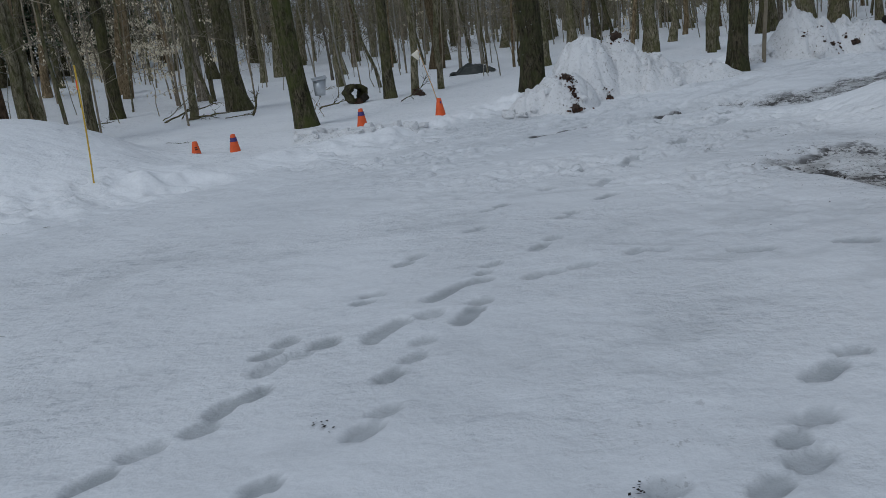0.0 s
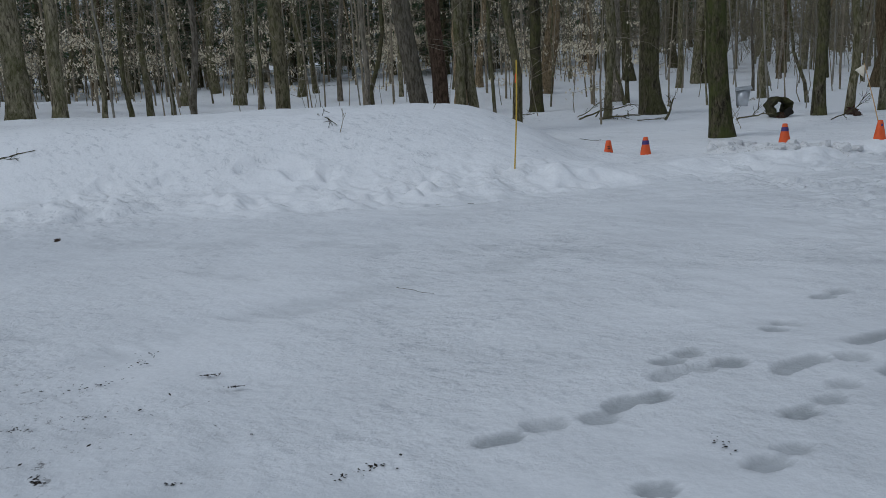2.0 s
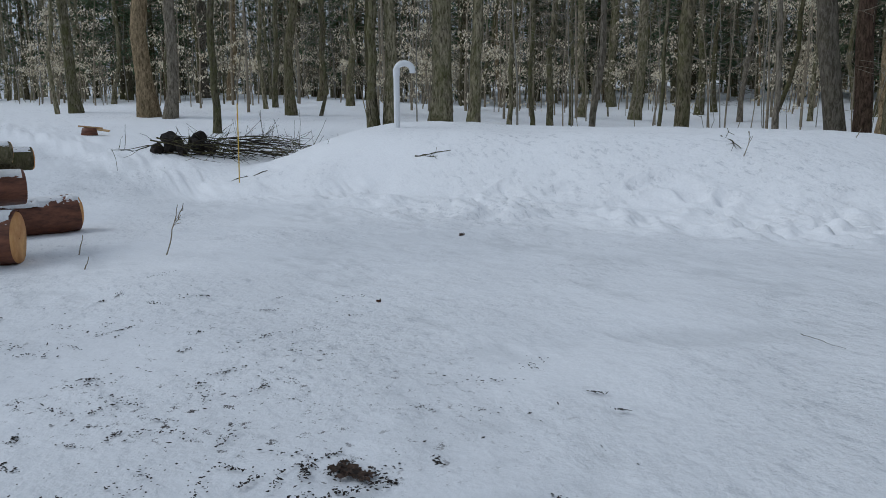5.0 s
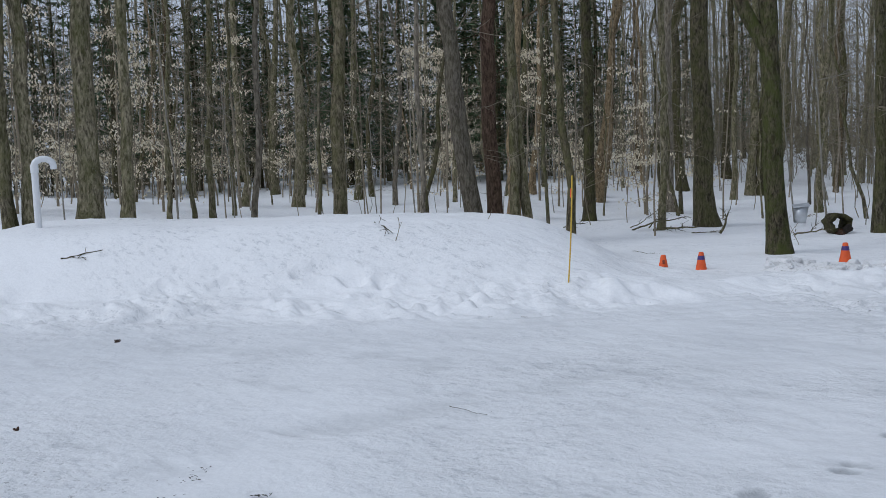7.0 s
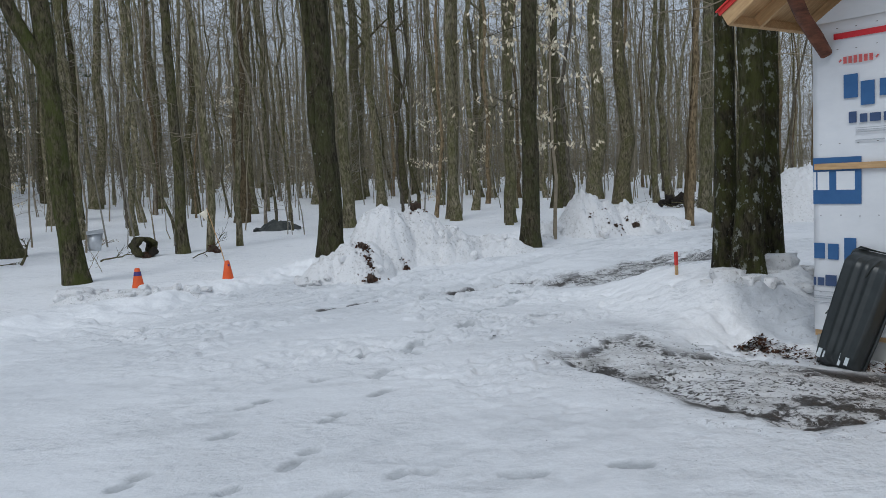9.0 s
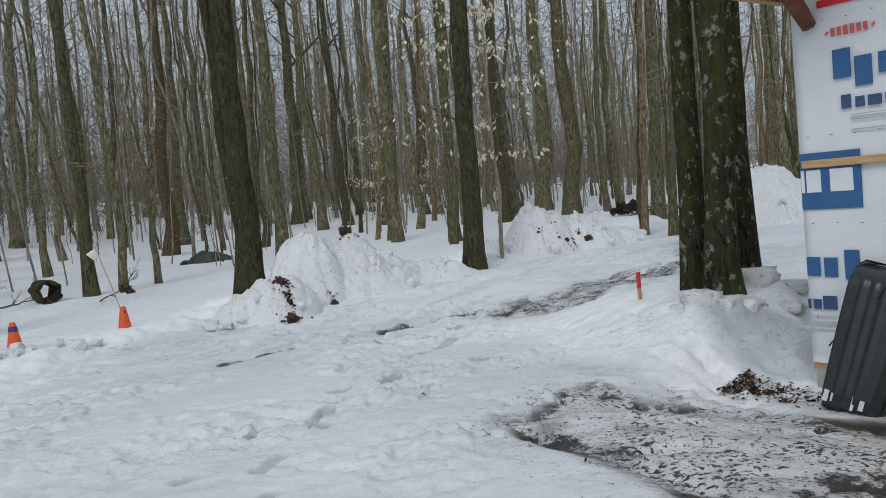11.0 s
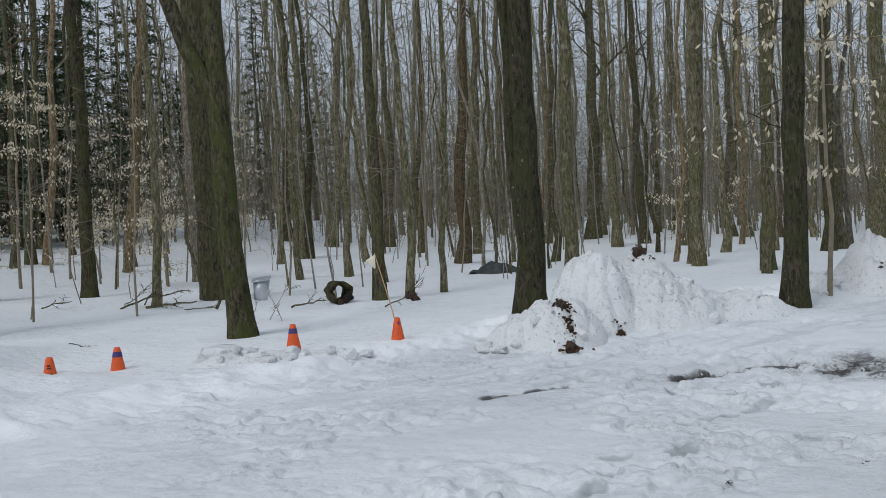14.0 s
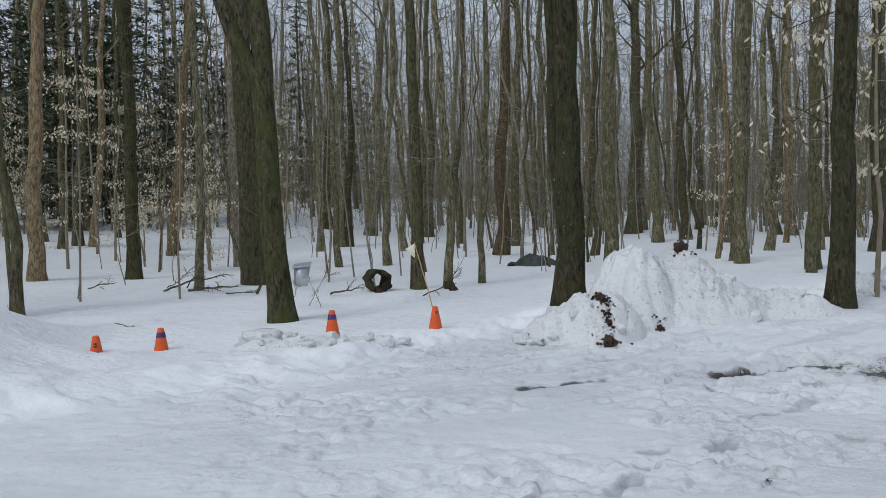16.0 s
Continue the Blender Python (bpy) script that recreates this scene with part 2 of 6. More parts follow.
def ground_material():
    s = Mat("packed_snow", 0.7, spec=0.35).world_co()
    fine, mid, big = s.noise(70, 5), s.noise(7, 4), s.noise(0.5, 4)
    ice, mud, grime, wet = (s.attribute(n) for n in ("ice", "mud", "grime", "wet"))
    clean = s.mix(big, (0.86, 0.865, 0.88), (0.92, 0.922, 0.925))
    icy = s.mix(s.ramp(s.noise(1.1, 5, 0.65, (1, 1.6, 1)), (0.32, 0.0), (0.68, 1.0)), (0.42, 0.44, 0.47), (0.66, 0.68, 0.71))
    base = s.mix(ice, clean, icy)
    base = s.mix(s.ramp(s.noise(30, 6, 0.75, (1, 1.6, 1)), (0.42, 0.0), (0.60, 0.13)), base, (0.42, 0.44, 0.46))
    rough_patch = s.ramp(s.noise(0.55, 5, 0.6), (0.40, 0.0), (0.62, 1.0))
    base = s.mix(s.maths("MULTIPLY", s.ramp(s.noise(6.5, 7, 0.8, (1, 2.2, 1)), (0.53, 0.0), (0.63, 0.55)), rough_patch), base, (0.38, 0.40, 0.43))
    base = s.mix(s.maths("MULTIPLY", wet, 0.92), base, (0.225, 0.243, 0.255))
    crumbs = s.ramp(s.noise(15, 6, 0.8), (0.585, 0.0), (0.625, 1.0))
    base = s.mix(s.maths("MULTIPLY", crumbs, grime), base, (0.055, 0.045, 0.04))
    soil = s.mix(s.noise(30, 5), (0.022, 0.019, 0.017), (0.075, 0.066, 0.058))
    slush = s.mix(s.ramp(s.noise(3.2, 6, 0.7), (0.30, 0.0), (0.52, 1.0)), (0.30, 0.29, 0.275), (0.70, 0.70, 0.70))
    thaw = s.attribute("thaw")
    slush = s.mix(s.maths("MULTIPLY", thaw, 0.28), slush, (0.185, 0.178, 0.165))
    flecks = s.ramp(s.maths("ADD", s.noise(30, 4, 0.7), s.maths("MULTIPLY", s.ramp(s.noise(1.7, 3), (0.40, 0.0), (0.62, 1.0)), 0.075)), (0.590, 1.0), (0.610, 0.0))
    cover = s.ramp(s.maths("SUBTRACT", s.noise(5.5, 8, 0.8), s.maths("MULTIPLY", thaw, 0.20)), (0.355, 0.0), (0.415, 1.0))
    dirty = s.mix(s.maths("MULTIPLY", cover, flecks), soil, slush)
    base = s.mix(mud, base, dirty)
    litter = s.ramp(s.noise(19, 4, 0.7), (0.715, 0.0), (0.74, 0.7))
    base = s.mix(s.maths("MULTIPLY", litter, s.ramp(s.noise(0.7, 3), (0.42, 0.1), (0.62, 1.0))), base, (0.16, 0.14, 0.12))
    s.colour(base)
    rough = s.mix(s.maths("MULTIPLY", ice, 0.8), 0.8, 0.5)
    rough = s.mix(mud, rough, 0.45)
    s.roughness(rough)
    h = s.maths("ADD", s.maths("MULTIPLY", mid, 0.7), s.maths("MULTIPLY", s.noise(24, 5, 0.7), 0.38))
    s.bump(s.maths("MULTIPLY", h, s.maths("ADD", s.maths("MULTIPLY", rough_patch, 0.80), 0.20)), 0.75, 0.058)
    return s.m


def bark_material(name, dark, light, moss=(0.088, 0.092, 0.030), mossy=0.75, spots=0.68):
    s = Mat(name, 0.92, spec=0.15)
    ridges = s.noise(24, 7, 0.72, (1, 1, 0.30), 0.6)
    blotch = s.noise(4.5, 6, 0.7, (1, 1, 0.6))
    c = s.mix(s.ramp(ridges, (0.40, 0.0), (0.62, 1.0)), dark, light)
    tone = s.ramp(s.random(), (0.0, 0.50), (1.0, 1.50))
    c = s.mix(1.0, c, tone, "MULTIPLY")
    green = s.ramp(blotch, (0.40, 0.0), (0.60, mossy))
    c = s.mix(green, c, moss)
    lichen = s.ramp(s.noise(13, 6, 0.7, (1, 1, 0.7)), (spots, 0.0), (spots + 0.06, 0.6))
    c = s.mix(lichen, c, (0.34, 0.35, 0.31))
    s.colour(c).bump(ridges, 0.9, 0.03)
    return s.m


def plain(name, c1, c2, scale, rough=0.7, metal=0.0, stretch=(1, 1, 1), bumpy=0.2, spec=0.4):
    s = Mat(name, rough, metal, spec)
    n = s.noise(scale, 5, 0.65, stretch)
    s.colour(s.mix(s.ramp(n, (0.3, 0.0), (0.7, 1.0)), c1, c2))
    if bumpy:
        s.bump(n, bumpy, 0.01)
    return s.m


def leaf_material(name, c1, c2):
    s = Mat(name, 0.8, spec=0.2)
    s.colour(s.mix(s.island(), c1, c2))
    return s.m


GROUND = ground_material()
PILE_SNOW = snow_material("ploughed_snow", 0.9, 1.0)
CLEAN_SNOW = snow_material("lying_snow", 0.05, 0.4)
BARK = bark_material("grey_green_bark", (0.055, 0.047, 0.031), (0.300, 0.262, 0.178), mossy=0.65)
BARK_DARK = bark_material("dark_bark", (0.034, 0.029, 0.019), (0.180, 0.152, 0.100), mossy=0.55)
BARK_MOSS = bark_material("mossy_bark", (0.016, 0.014, 0.009), (0.110, 0.094, 0.060), (0.064, 0.074, 0.020), 0.85)
BARK_BIG = bark_material("dark_mossy_bark", (0.012, 0.010, 0.007), (0.085, 0.072, 0.046), (0.055, 0.060, 0.016), 0.75, 0.565)
BARK_OLD = bark_material("old_bark", (0.012, 0.010, 0.007), (0.085, 0.072, 0.046), (0.052, 0.056, 0.022), 0.75, 0.64)
BARK_TAN = bark_material("tan_bark", (0.085, 0.062, 0.036), (0.300, 0.225, 0.135), mossy=0.12)
BARK_PALE = bark_material("pale_bark", (0.085, 0.072, 0.055), (0.270, 0.235, 0.185), mossy=0.15)
BARK_RED = bark_material("reddish_bark", (0.035, 0.022, 0.016), (0.130, 0.085, 0.060), mossy=0.1)
# far trunks: colour lightened to make up for the little light among them
FAR_BARK = bark_material("far_bark_lightened", (0.125, 0.110, 0.072), (0.380, 0.340, 0.230), mossy=0.45)
TWIG = plain("bare_twigs", (0.150, 0.124, 0.085), (0.360, 0.305, 0.220), 3.0, 0.9, bumpy=0)
FAR_TWIG = plain("far_twigs", (0.095, 0.082, 0.056), (0.260, 0.225, 0.155), 0.8, 0.9, bumpy=0)
PALE_TWIG = plain("pale_sapling_bark", (0.17, 0.155, 0.125), (0.34, 0.315, 0.265), 4.0, 0.9, bumpy=0)
BEECH_LEAF = leaf_material("dry_beech_leaf", (0.58, 0.49, 0.33), (0.82, 0.75, 0.59))
NEEDLES = leaf_material("hemlock_needles", (0.052, 0.082, 0.042), (0.120, 0.165, 0.085))
ROOT = plain("black_roots", (0.006, 0.005, 0.004), (0.030, 0.022, 0.016), 14, 0.9, bumpy=0.9)
DEAD_LEAF = leaf_material("wet_brown_leaves", (0.032, 0.015, 0.009), (0.115, 0.052, 0.028))
SOIL = plain("wet_bark_mulch", (0.018, 0.012, 0.009), (0.085, 0.052, 0.035), 30, 0.85, bumpy=0.8)
ORANGE = plain("orange_plastic", (0.62, 0.085, 0.018), (0.80, 0.13, 0.028), 9, 0.5, bumpy=0.05)
PURPLE = plain("purple_band", (0.045, 0.030, 0.13), (0.075, 0.05, 0.19), 14, 0.5, bumpy=0)
BLACK_INK = plain("black_marker", (0.02, 0.015, 0.015), (0.05, 0.03, 0.03), 20, 0.6, bumpy=0)
GALVANISED = plain("galvanised_steel", (0.40, 0.42, 0.44), (0.60, 0.62, 0.64), 7, 0.42, 0.75, bumpy=0.05)
WHITE_PLASTIC = plain("white_plastic_pipe", (0.72, 0.73, 0.74), (0.80, 0.81, 0.82), 5, 0.35, bumpy=0.02)
YELLOW = plain("yellow_fibreglass", (0.52, 0.34, 0.035), (0.66, 0.45, 0.07), 12, 0.5, bumpy=0)
STAKE_RED = plain("red_painted_wood", (0.55, 0.035, 0.03), (0.70, 0.07, 0.055), 14, 0.7, bumpy=0.1)
FLAG_CLOTH = plain("cream_cloth", (0.62, 0.56, 0.44), (0.76, 0.71, 0.60), 15, 0.9, bumpy=0.2)
WRAP = plain("white_housewrap", (0.70, 0.72, 0.75), (0.80, 0.815, 0.835), 1.8, 0.6, stretch=(1, 1, 2), bumpy=0.35)
WRAP_BLUE = plain("blue_print", (0.035, 0.11, 0.27), (0.05, 0.14, 0.32), 8, 0.6, bumpy=0)
WRAP_NAVY = plain("navy_print", (0.045, 0.075, 0.16), (0.06, 0.10, 0.21), 8, 0.6, bumpy=0)
WRAP_RED = plain("red_print", (0.55, 0.10, 0.10), (0.62, 0.14, 0.13), 8, 0.6, bumpy=0)
WRAP_GREY = plain("grey_print", (0.42, 0.44, 0.47), (0.50, 0.52, 0.55), 8, 0.6, bumpy=0)
TAPE = plain("red_tape", (0.60, 0.03, 0.04), (0.72, 0.05, 0.06), 6, 0.35, bumpy=0.05)
PINE = plain("raw_lumber", (0.42, 0.26, 0.12), (0.62, 0.42, 0.22), 6, 0.75, stretch=(1, 8, 8), bumpy=0.15)
CUT_WOOD = plain("fresh_cut_wood", (0.45, 0.19, 0.06), (0.70, 0.40, 0.16), 7, 0.8, bumpy=0.2)
LOG_BARK = plain("peeling_log_bark", (0.050, 0.018, 0.011), (0.215, 0.082, 0.042), 7, 0.6, stretch=(1, 1, 3), bumpy=0.8)
CONCRETE = plain("concrete", (0.36, 0.36, 0.34), (0.50, 0.50, 0.48), 5, 0.9, bumpy=0.2)
BLACK_PLASTIC = plain("black_plastic", (0.016, 0.020, 0.021), (0.035, 0.042, 0.043), 9, 0.38, bumpy=0.08, spec=0.5)
DULL_PLASTIC = plain("dark_weathered_plastic", (0.02, 0.024, 0.022), (0.06, 0.065, 0.06), 9, 0.6, bumpy=0.15)
RED_EDGE = plain("red_metal_edge", (0.52, 0.035, 0.03), (0.62, 0.06, 0.05), 9, 0.4, bumpy=0)
TORN = plain("torn_pale_film", (0.45, 0.50, 0.52), (0.68, 0.72, 0.74), 9, 0.4, bumpy=0.2)


def osb_material():
    s = Mat("strand_board", 0.8)
    v = s.t.nodes.new("ShaderNodeTexVoronoi")
    v.inputs["Scale"].default_value = 22
    s.link(s.scaled((1, 1, 0.45)), v.inputs["Vector"])
    c = s.ramp(v.outputs["Color"], (0.1, (0.36, 0.22, 0.09)), (0.5, (0.52, 0.34, 0.16)), (0.9, (0.64, 0.46, 0.25)))
    knots = s.ramp(s.noise(16, 3), (0.68, 0.0), (0.72, 0.8))
    s.colour(s.mix(knots, c, (0.14, 0.07, 0.03))).bump(v.outputs["Distance"], 0.25, 0.01)
    return s.m


OSB = osb_material()

# ---- footprints: heel and toe of each boot print ----
TRACK_A = [
    (-1.51, 3.91, -1.40, 4.06), (-1.42, 4.11, -1.33, 4.24), (-1.28, 4.26, -1.20, 4.37), (-1.25, 4.40, -1.20, 4.55),
    (-1.18, 4.51, -1.10, 4.66), (-1.20, 4.74, -1.16, 4.93), (-1.16, 4.93, -1.04, 4.98), (-1.06, 5.03, -0.96, 5.12),
    (-1.28, 4.93, -1.20, 5.03), (-1.23, 5.07, -1.16, 5.16), (-0.83, 5.05, -0.69, 5.30), (-0.66, 5.31, -0.54, 5.39),
    (-0.65, 5.53, -0.47, 5.83), (-0.49, 5.82, -0.35, 5.85), (-0.45, 5.94, -0.37, 6.00), (-0.43, 6.10, -0.33, 6.16),
    (-1.01, 5.54, -0.92, 5.63), (-0.99, 5.71, -0.90, 5.74), (-0.95, 6.26, -0.87, 6.34), (-0.89, 6.39, -0.81, 6.45),
]
TRACK_B = [
    (-0.45, 5.19, -0.38, 5.42), (-0.43, 5.46, -0.33, 5.53), (-0.68, 4.64, -0.61, 4.77), (-0.62, 4.83, -0.54, 4.90),
    (-0.61, 4.99, -0.52, 5.07), (-0.67, 4.19, -0.60, 4.32), (-0.65, 4.36, -0.55, 4.45), (-0.92, 3.89, -0.81, 3.95),
    (-0.17, 6.33, -0.09, 6.54), (-0.12, 6.59, -0.01, 6.65), (-0.05, 7.11, 0.03, 7.17), (0.02, 7.22, 0.09, 7.27),
    (0.22, 8.09, 0.38, 8.39), (0.23, 7.58, 0.30, 7.68), (0.30, 7.68, 0.37, 7.77), (0.48, 8.94, 0.65, 8.88),
    (0.49, 9.14, 0.64, 9.14), (1.00, 9.86, 1.13, 9.90), (-0.62, 6.91, -0.55, 6.97), (-0.57, 6.97, -0.50, 7.03),
    (-0.57, 7.48, -0.49, 7.55), (-0.49, 7.59, -0.40, 7.66), (-0.19, 8.08, -0.06, 8.19), (0.06, 8.75, 0.22, 8.85),
]
TRACK_C = [
    (-0.19, 5.81, -0.08, 5.92), (-0.08, 5.87, 0.01, 5.93), (0.03, 5.93, 0.17, 6.03), (0.34, 6.18, 0.43, 6.23),
    (0.44, 6.23, 0.58, 6.21), (0.83, 6.13, 1.07, 6.08), (1.34, 6.12, 1.56, 6.10), (0.80, 4.50, 0.95, 4.63),
    (0.93, 4.69, 1.07, 4.71), (0.68, 4.19, 0.81, 4.27), (0.61, 4.10, 0.70, 4.13), (0.49, 3.82, 0.60, 3.92),
    (0.61, 3.97, 0.75, 4.05), (0.22, 3.86, 0.34, 3.91),
]
TRACK_D = [
    (0.55, 9.17, 0.62, 9.23), (0.47, 9.06, 0.55, 9.07), (0.60, 9.44, 0.70, 9.44), (0.59, 9.64, 0.75, 9.76),
    (0.96, 9.81, 1.06, 9.86), (1.02, 9.97, 1.13, 9.86), (1.02, 10.33, 1.10, 10.33), (1.05, 10.48, 1.14, 10.53),
    (1.21, 10.68, 1.31, 10.73), (1.34, 10.72, 1.45, 10.76), (1.46, 11.33, 1.61, 11.42), (1.50, 10.81, 1.63, 10.95),
    (1.61, 11.01, 1.76, 11.19), (1.74, 11.76, 1.84, 11.80), (1.86, 11.80, 2.01, 11.88), (1.73, 10.26, 1.87, 10.19),
    (0.78, 12.17, 0.90, 12.02), (1.03, 11.61, 1.19, 11.40), (-0.03, 12.78, 0.20, 12.70),
]
MUD = [(1.40, 8.55), (1.56, 8.26), (1.68, 7.86), (1.91, 7.37), (2.10, 6.86), (2.31, 6.49), (2.52, 6.38), (2.86, 6.42), (3.31, 6.49), (4.13, 7.61), (3.91, 8.07), (3.36, 8.06), (3.05, 8.56), (2.69, 8.67), (2.38, 9.10), (2.09, 9.08), (1.77, 8.73)]


def capsule_distance(x, y, x0, y0, x1, y1):
    dx, dy = x1 - x0, y1 - y0
    t = np.clip(((x - x0) * dx + (y - y0) * dy) / (dx * dx + dy * dy + 1e-9), 0, 1)
    return np.hypot(x - x0 - t * dx, y - y0 - t * dy)


def polyline_distance(x, y, pts):
    d = np.full(np.shape(x), 1e9)
    for (a, b), (c, e) in zip(pts[:-1], pts[1:]):
        d = np.minimum(d, capsule_distance(x, y, a, b, c, e))
    return d


def inside_polygon(x, y, pts):
    hit = np.zeros(np.shape(x), bool)
    for (x0, y0), (x1, y1) in zip(pts, pts[1:] + pts[:1]):
        hit ^= ((y0 > y) != (y1 > y)) & (x < (x1 - x0) * (y - y0) / (y1 - y0 + 1e-12) + x0)
    return hit


def spaced(marks, fine, middling):
    """Coordinates that lie close in the middle and spread outwards to the horizon."""
    a, b, c, d = marks
    mid = list(np.arange(a, b, middling)) + list(np.arange(b, c, fine)) + list(np.arange(c, d, middling))
    low, high, s = [a], [d], middling
    while high[-1] < 420:
        s *= 1.05
        low.append(low[-1] - s)
        high.append(high[-1] + s)
    return np.array(low[:0:-1] + mid + high)


def build_ground():
    gx = spaced((-8.6, -2.2, 2.5, 6.0), 0.021, 0.052)
    gy = spaced((1.3, 3.4, 11.8, 17.5), 0.025, 0.050)
    x, y = np.meshgrid(gx, gy)
    z = ground_shape(x, y)
    q = beyond_edge(x, y)
    near = smooth(45, 15, np.hypot(x, y - 8))
    yard = smooth(0.25, -0.5, q) * smooth(0.9, 1.2, np.hypot((x - 3.9) / 1.5, (y - 10.6) / 1.8))
    # lumps: broad in the woods, crusty along the ploughed edge, faint on the yard
    z = z + 0.10 * (fbm(x * 0.35, y * 0.35, 3) - 0.5) * smooth(0.3, 3, q)
    z = z + 0.035 * (fbm(x * 1.3, y * 1.3, 8) - 0.5) * near
    crust = np.exp(-((q - 0.15) / 0.5) ** 2) * near
    z = z + crust * (0.16 * np.maximum(fbm(x * 2.6, y * 2.6, 12) - 0.42, 0) * 2 + 0.05 * (fbm(x * 9, y * 9, 17) - 0.5))
    lumps = 0.7 * smooth(0.50, 0.64, fbm(x * 1.1, y * 1.1, 19)) * np.exp(-((q - 0.35) / 0.75) ** 2) * near
    z = z + lumps * (0.065 * broken(x, y, 0.24, 211) + 0.045 * broken(x, y, 0.10, 223))
    churn = smooth(0.46, 0.62, fbm(x * 0.9, y * 0.9, 23)) * smooth(2.6, 0.5, q) * smooth(-0.1, 0.4, q)
    z = z + churn * near * 0.12 * (fbm(x * 4.5, y * 4.5, 29) - 0.55)
    z = z + (0.014 * (fbm(x * 7, y * 7, 31) - 0.5) + 0.010 * (fbm(x * 2.4 + y * 1.1, y * 4.2 - x, 33) - 0.5)) * near
    # chunky bank by the building
    d = np.hypot((x - 3.8) / 1.5, (y - 10.3) / 1.7)
    z = z + smooth(1.2, 0.5, d) * (0.13 * (fbm(x * 2.4, y * 2.4, 41) - 0.45) + smooth(0.45, 0.6, fbm(x * 1.3, y * 1.3, 43)) * (0.09 * broken(x, y, 0.24, 231) + 0.05 * broken(x, y, 0.1, 237)))
    # dents kicked in the foot of the mound
    for cx, cy, r, deep in ((-8.09, 6.29, 0.22, 0.06), (-7.75, 6.67, 0.15, 0.05), (-6.74, 7.36, 0.20, 0.05), (-6.84, 8.25, 0.20, 0.07), (-6.48, 8.39, 0.16, 0.06), (-6.46, 8.34, 0.14, 0.06), (-6.33, 8.17, 0.12, 0.05), (-5.41, 8.83, 0.14, 0.05), (-4.32, 9.82, 0.16, 0.06)):
        d = np.hypot(x - cx, (y - cy) * 1.2) + 0.14 * (fbm(x * 6, y * 6, 57) - 0.5)
        z = z - 0.7 * deep * smooth(r, r * 0.3, d) + 0.25 * deep * np.exp(-((d - r * 1.15) / 0.05) ** 2)
    # scuffs and curled drag marks in the foot of the mound
    for line, wide, deep in (([(-7.46, 7.95), (-7.38, 8.13), (-7.17, 8.21), (-6.90, 8.26), (-6.71, 8.23)], 0.10, 0.06), ([(-8.74, 6.79), (-8.72, 6.95), (-8.52, 6.97), (-8.28, 6.96)], 0.09, 0.05), ([(-8.65, 6.22), (-8.43, 6.32), (-8.08, 6.41)], 0.07, 0.04), ([(-6.99, 7.13), (-6.83, 7.16)], 0.10, 0.05), ([(-5.31, 8.39), (-5.04, 8.27), (-4.86, 8.33)], 0.08, 0.05), ([(-8.19, 7.30), (-8.07, 7.47)], 0.08, 0.04), ([(-4.74, 7.94), (-4.46, 8.21), (-4.31, 8.37)], 0.06, 0.05), ([(-4.04, 9.42), (-3.86, 9.51)], 0.12, 0.06)):
        d = polyline_distance(x, y, line) + 0.09 * (fbm(x * 8, y * 8, 59) - 0.5)
        z = z - deep * smooth(wide, wide * 0.35, d) + 0.4 * deep * np.exp(-((d - wide * 1.25) / 0.05) ** 2)
    wet = np.zeros_like(x)
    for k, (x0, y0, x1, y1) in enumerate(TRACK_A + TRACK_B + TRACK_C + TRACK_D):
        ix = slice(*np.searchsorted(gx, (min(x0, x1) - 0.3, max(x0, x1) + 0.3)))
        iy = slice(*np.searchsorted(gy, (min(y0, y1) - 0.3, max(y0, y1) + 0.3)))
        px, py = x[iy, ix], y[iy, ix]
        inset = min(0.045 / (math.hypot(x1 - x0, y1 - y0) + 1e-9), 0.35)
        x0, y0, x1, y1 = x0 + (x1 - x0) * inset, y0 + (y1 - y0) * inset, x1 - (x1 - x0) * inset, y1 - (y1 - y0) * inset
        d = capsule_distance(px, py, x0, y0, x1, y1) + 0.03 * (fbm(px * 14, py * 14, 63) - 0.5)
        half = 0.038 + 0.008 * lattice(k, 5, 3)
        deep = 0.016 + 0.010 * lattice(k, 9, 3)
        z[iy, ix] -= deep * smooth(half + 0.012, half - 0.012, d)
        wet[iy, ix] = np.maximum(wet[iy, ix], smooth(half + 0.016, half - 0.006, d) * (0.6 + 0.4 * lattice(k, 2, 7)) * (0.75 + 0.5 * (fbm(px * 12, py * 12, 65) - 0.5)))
    # thaw patch by the building and the worn ruts
    wob = fbm(x * 1.6, y * 1.6, 71)
    rim = polyline_distance(x, y, MUD + MUD[:1]) * np.where(inside_polygon(x, y, MUD), 1, -1)
    mud = smooth(-0.05, 0.12, rim + 0.35 * (wob - 0.5) + 0.10 * (fbm(x * 9, y * 9, 73) - 0.5))
    z = z - 0.045 * smooth(-0.02, 0.22, rim + 0.3 * (wob - 0.5)) + 0.03 * mud * (fbm(x * 6, y * 6, 75) - 0.5)
    along, across = 0.7 * x + 0.72 * y, -0.72 * x + 0.7 * y
    streak = fbm(along * 0.9, across * 7.0, 141)
    gate = smooth(0.48, 0.60, fbm(x * 1.0, y * 1.7, 151)) * smooth(0.3, -0.3, q) * smooth(6.5, 9.5, y + 0.6 * x) * near
    z = z + gate * (0.036 * broken(x, y, 0.17, 301) + 0.020 * broken(x, y, 0.08, 307))
    pits = smooth(0.60, 0.70, fbm(x * 3.4, y * 5.2, 311)) * smooth(0.45, 0.58, fbm(x * 0.8, y * 0.8, 313)) * smooth(0.6, -0.2, q) * smooth(7.0, 9.5, y + 0.6 * x) * near
    z = z - 0.030 * pits
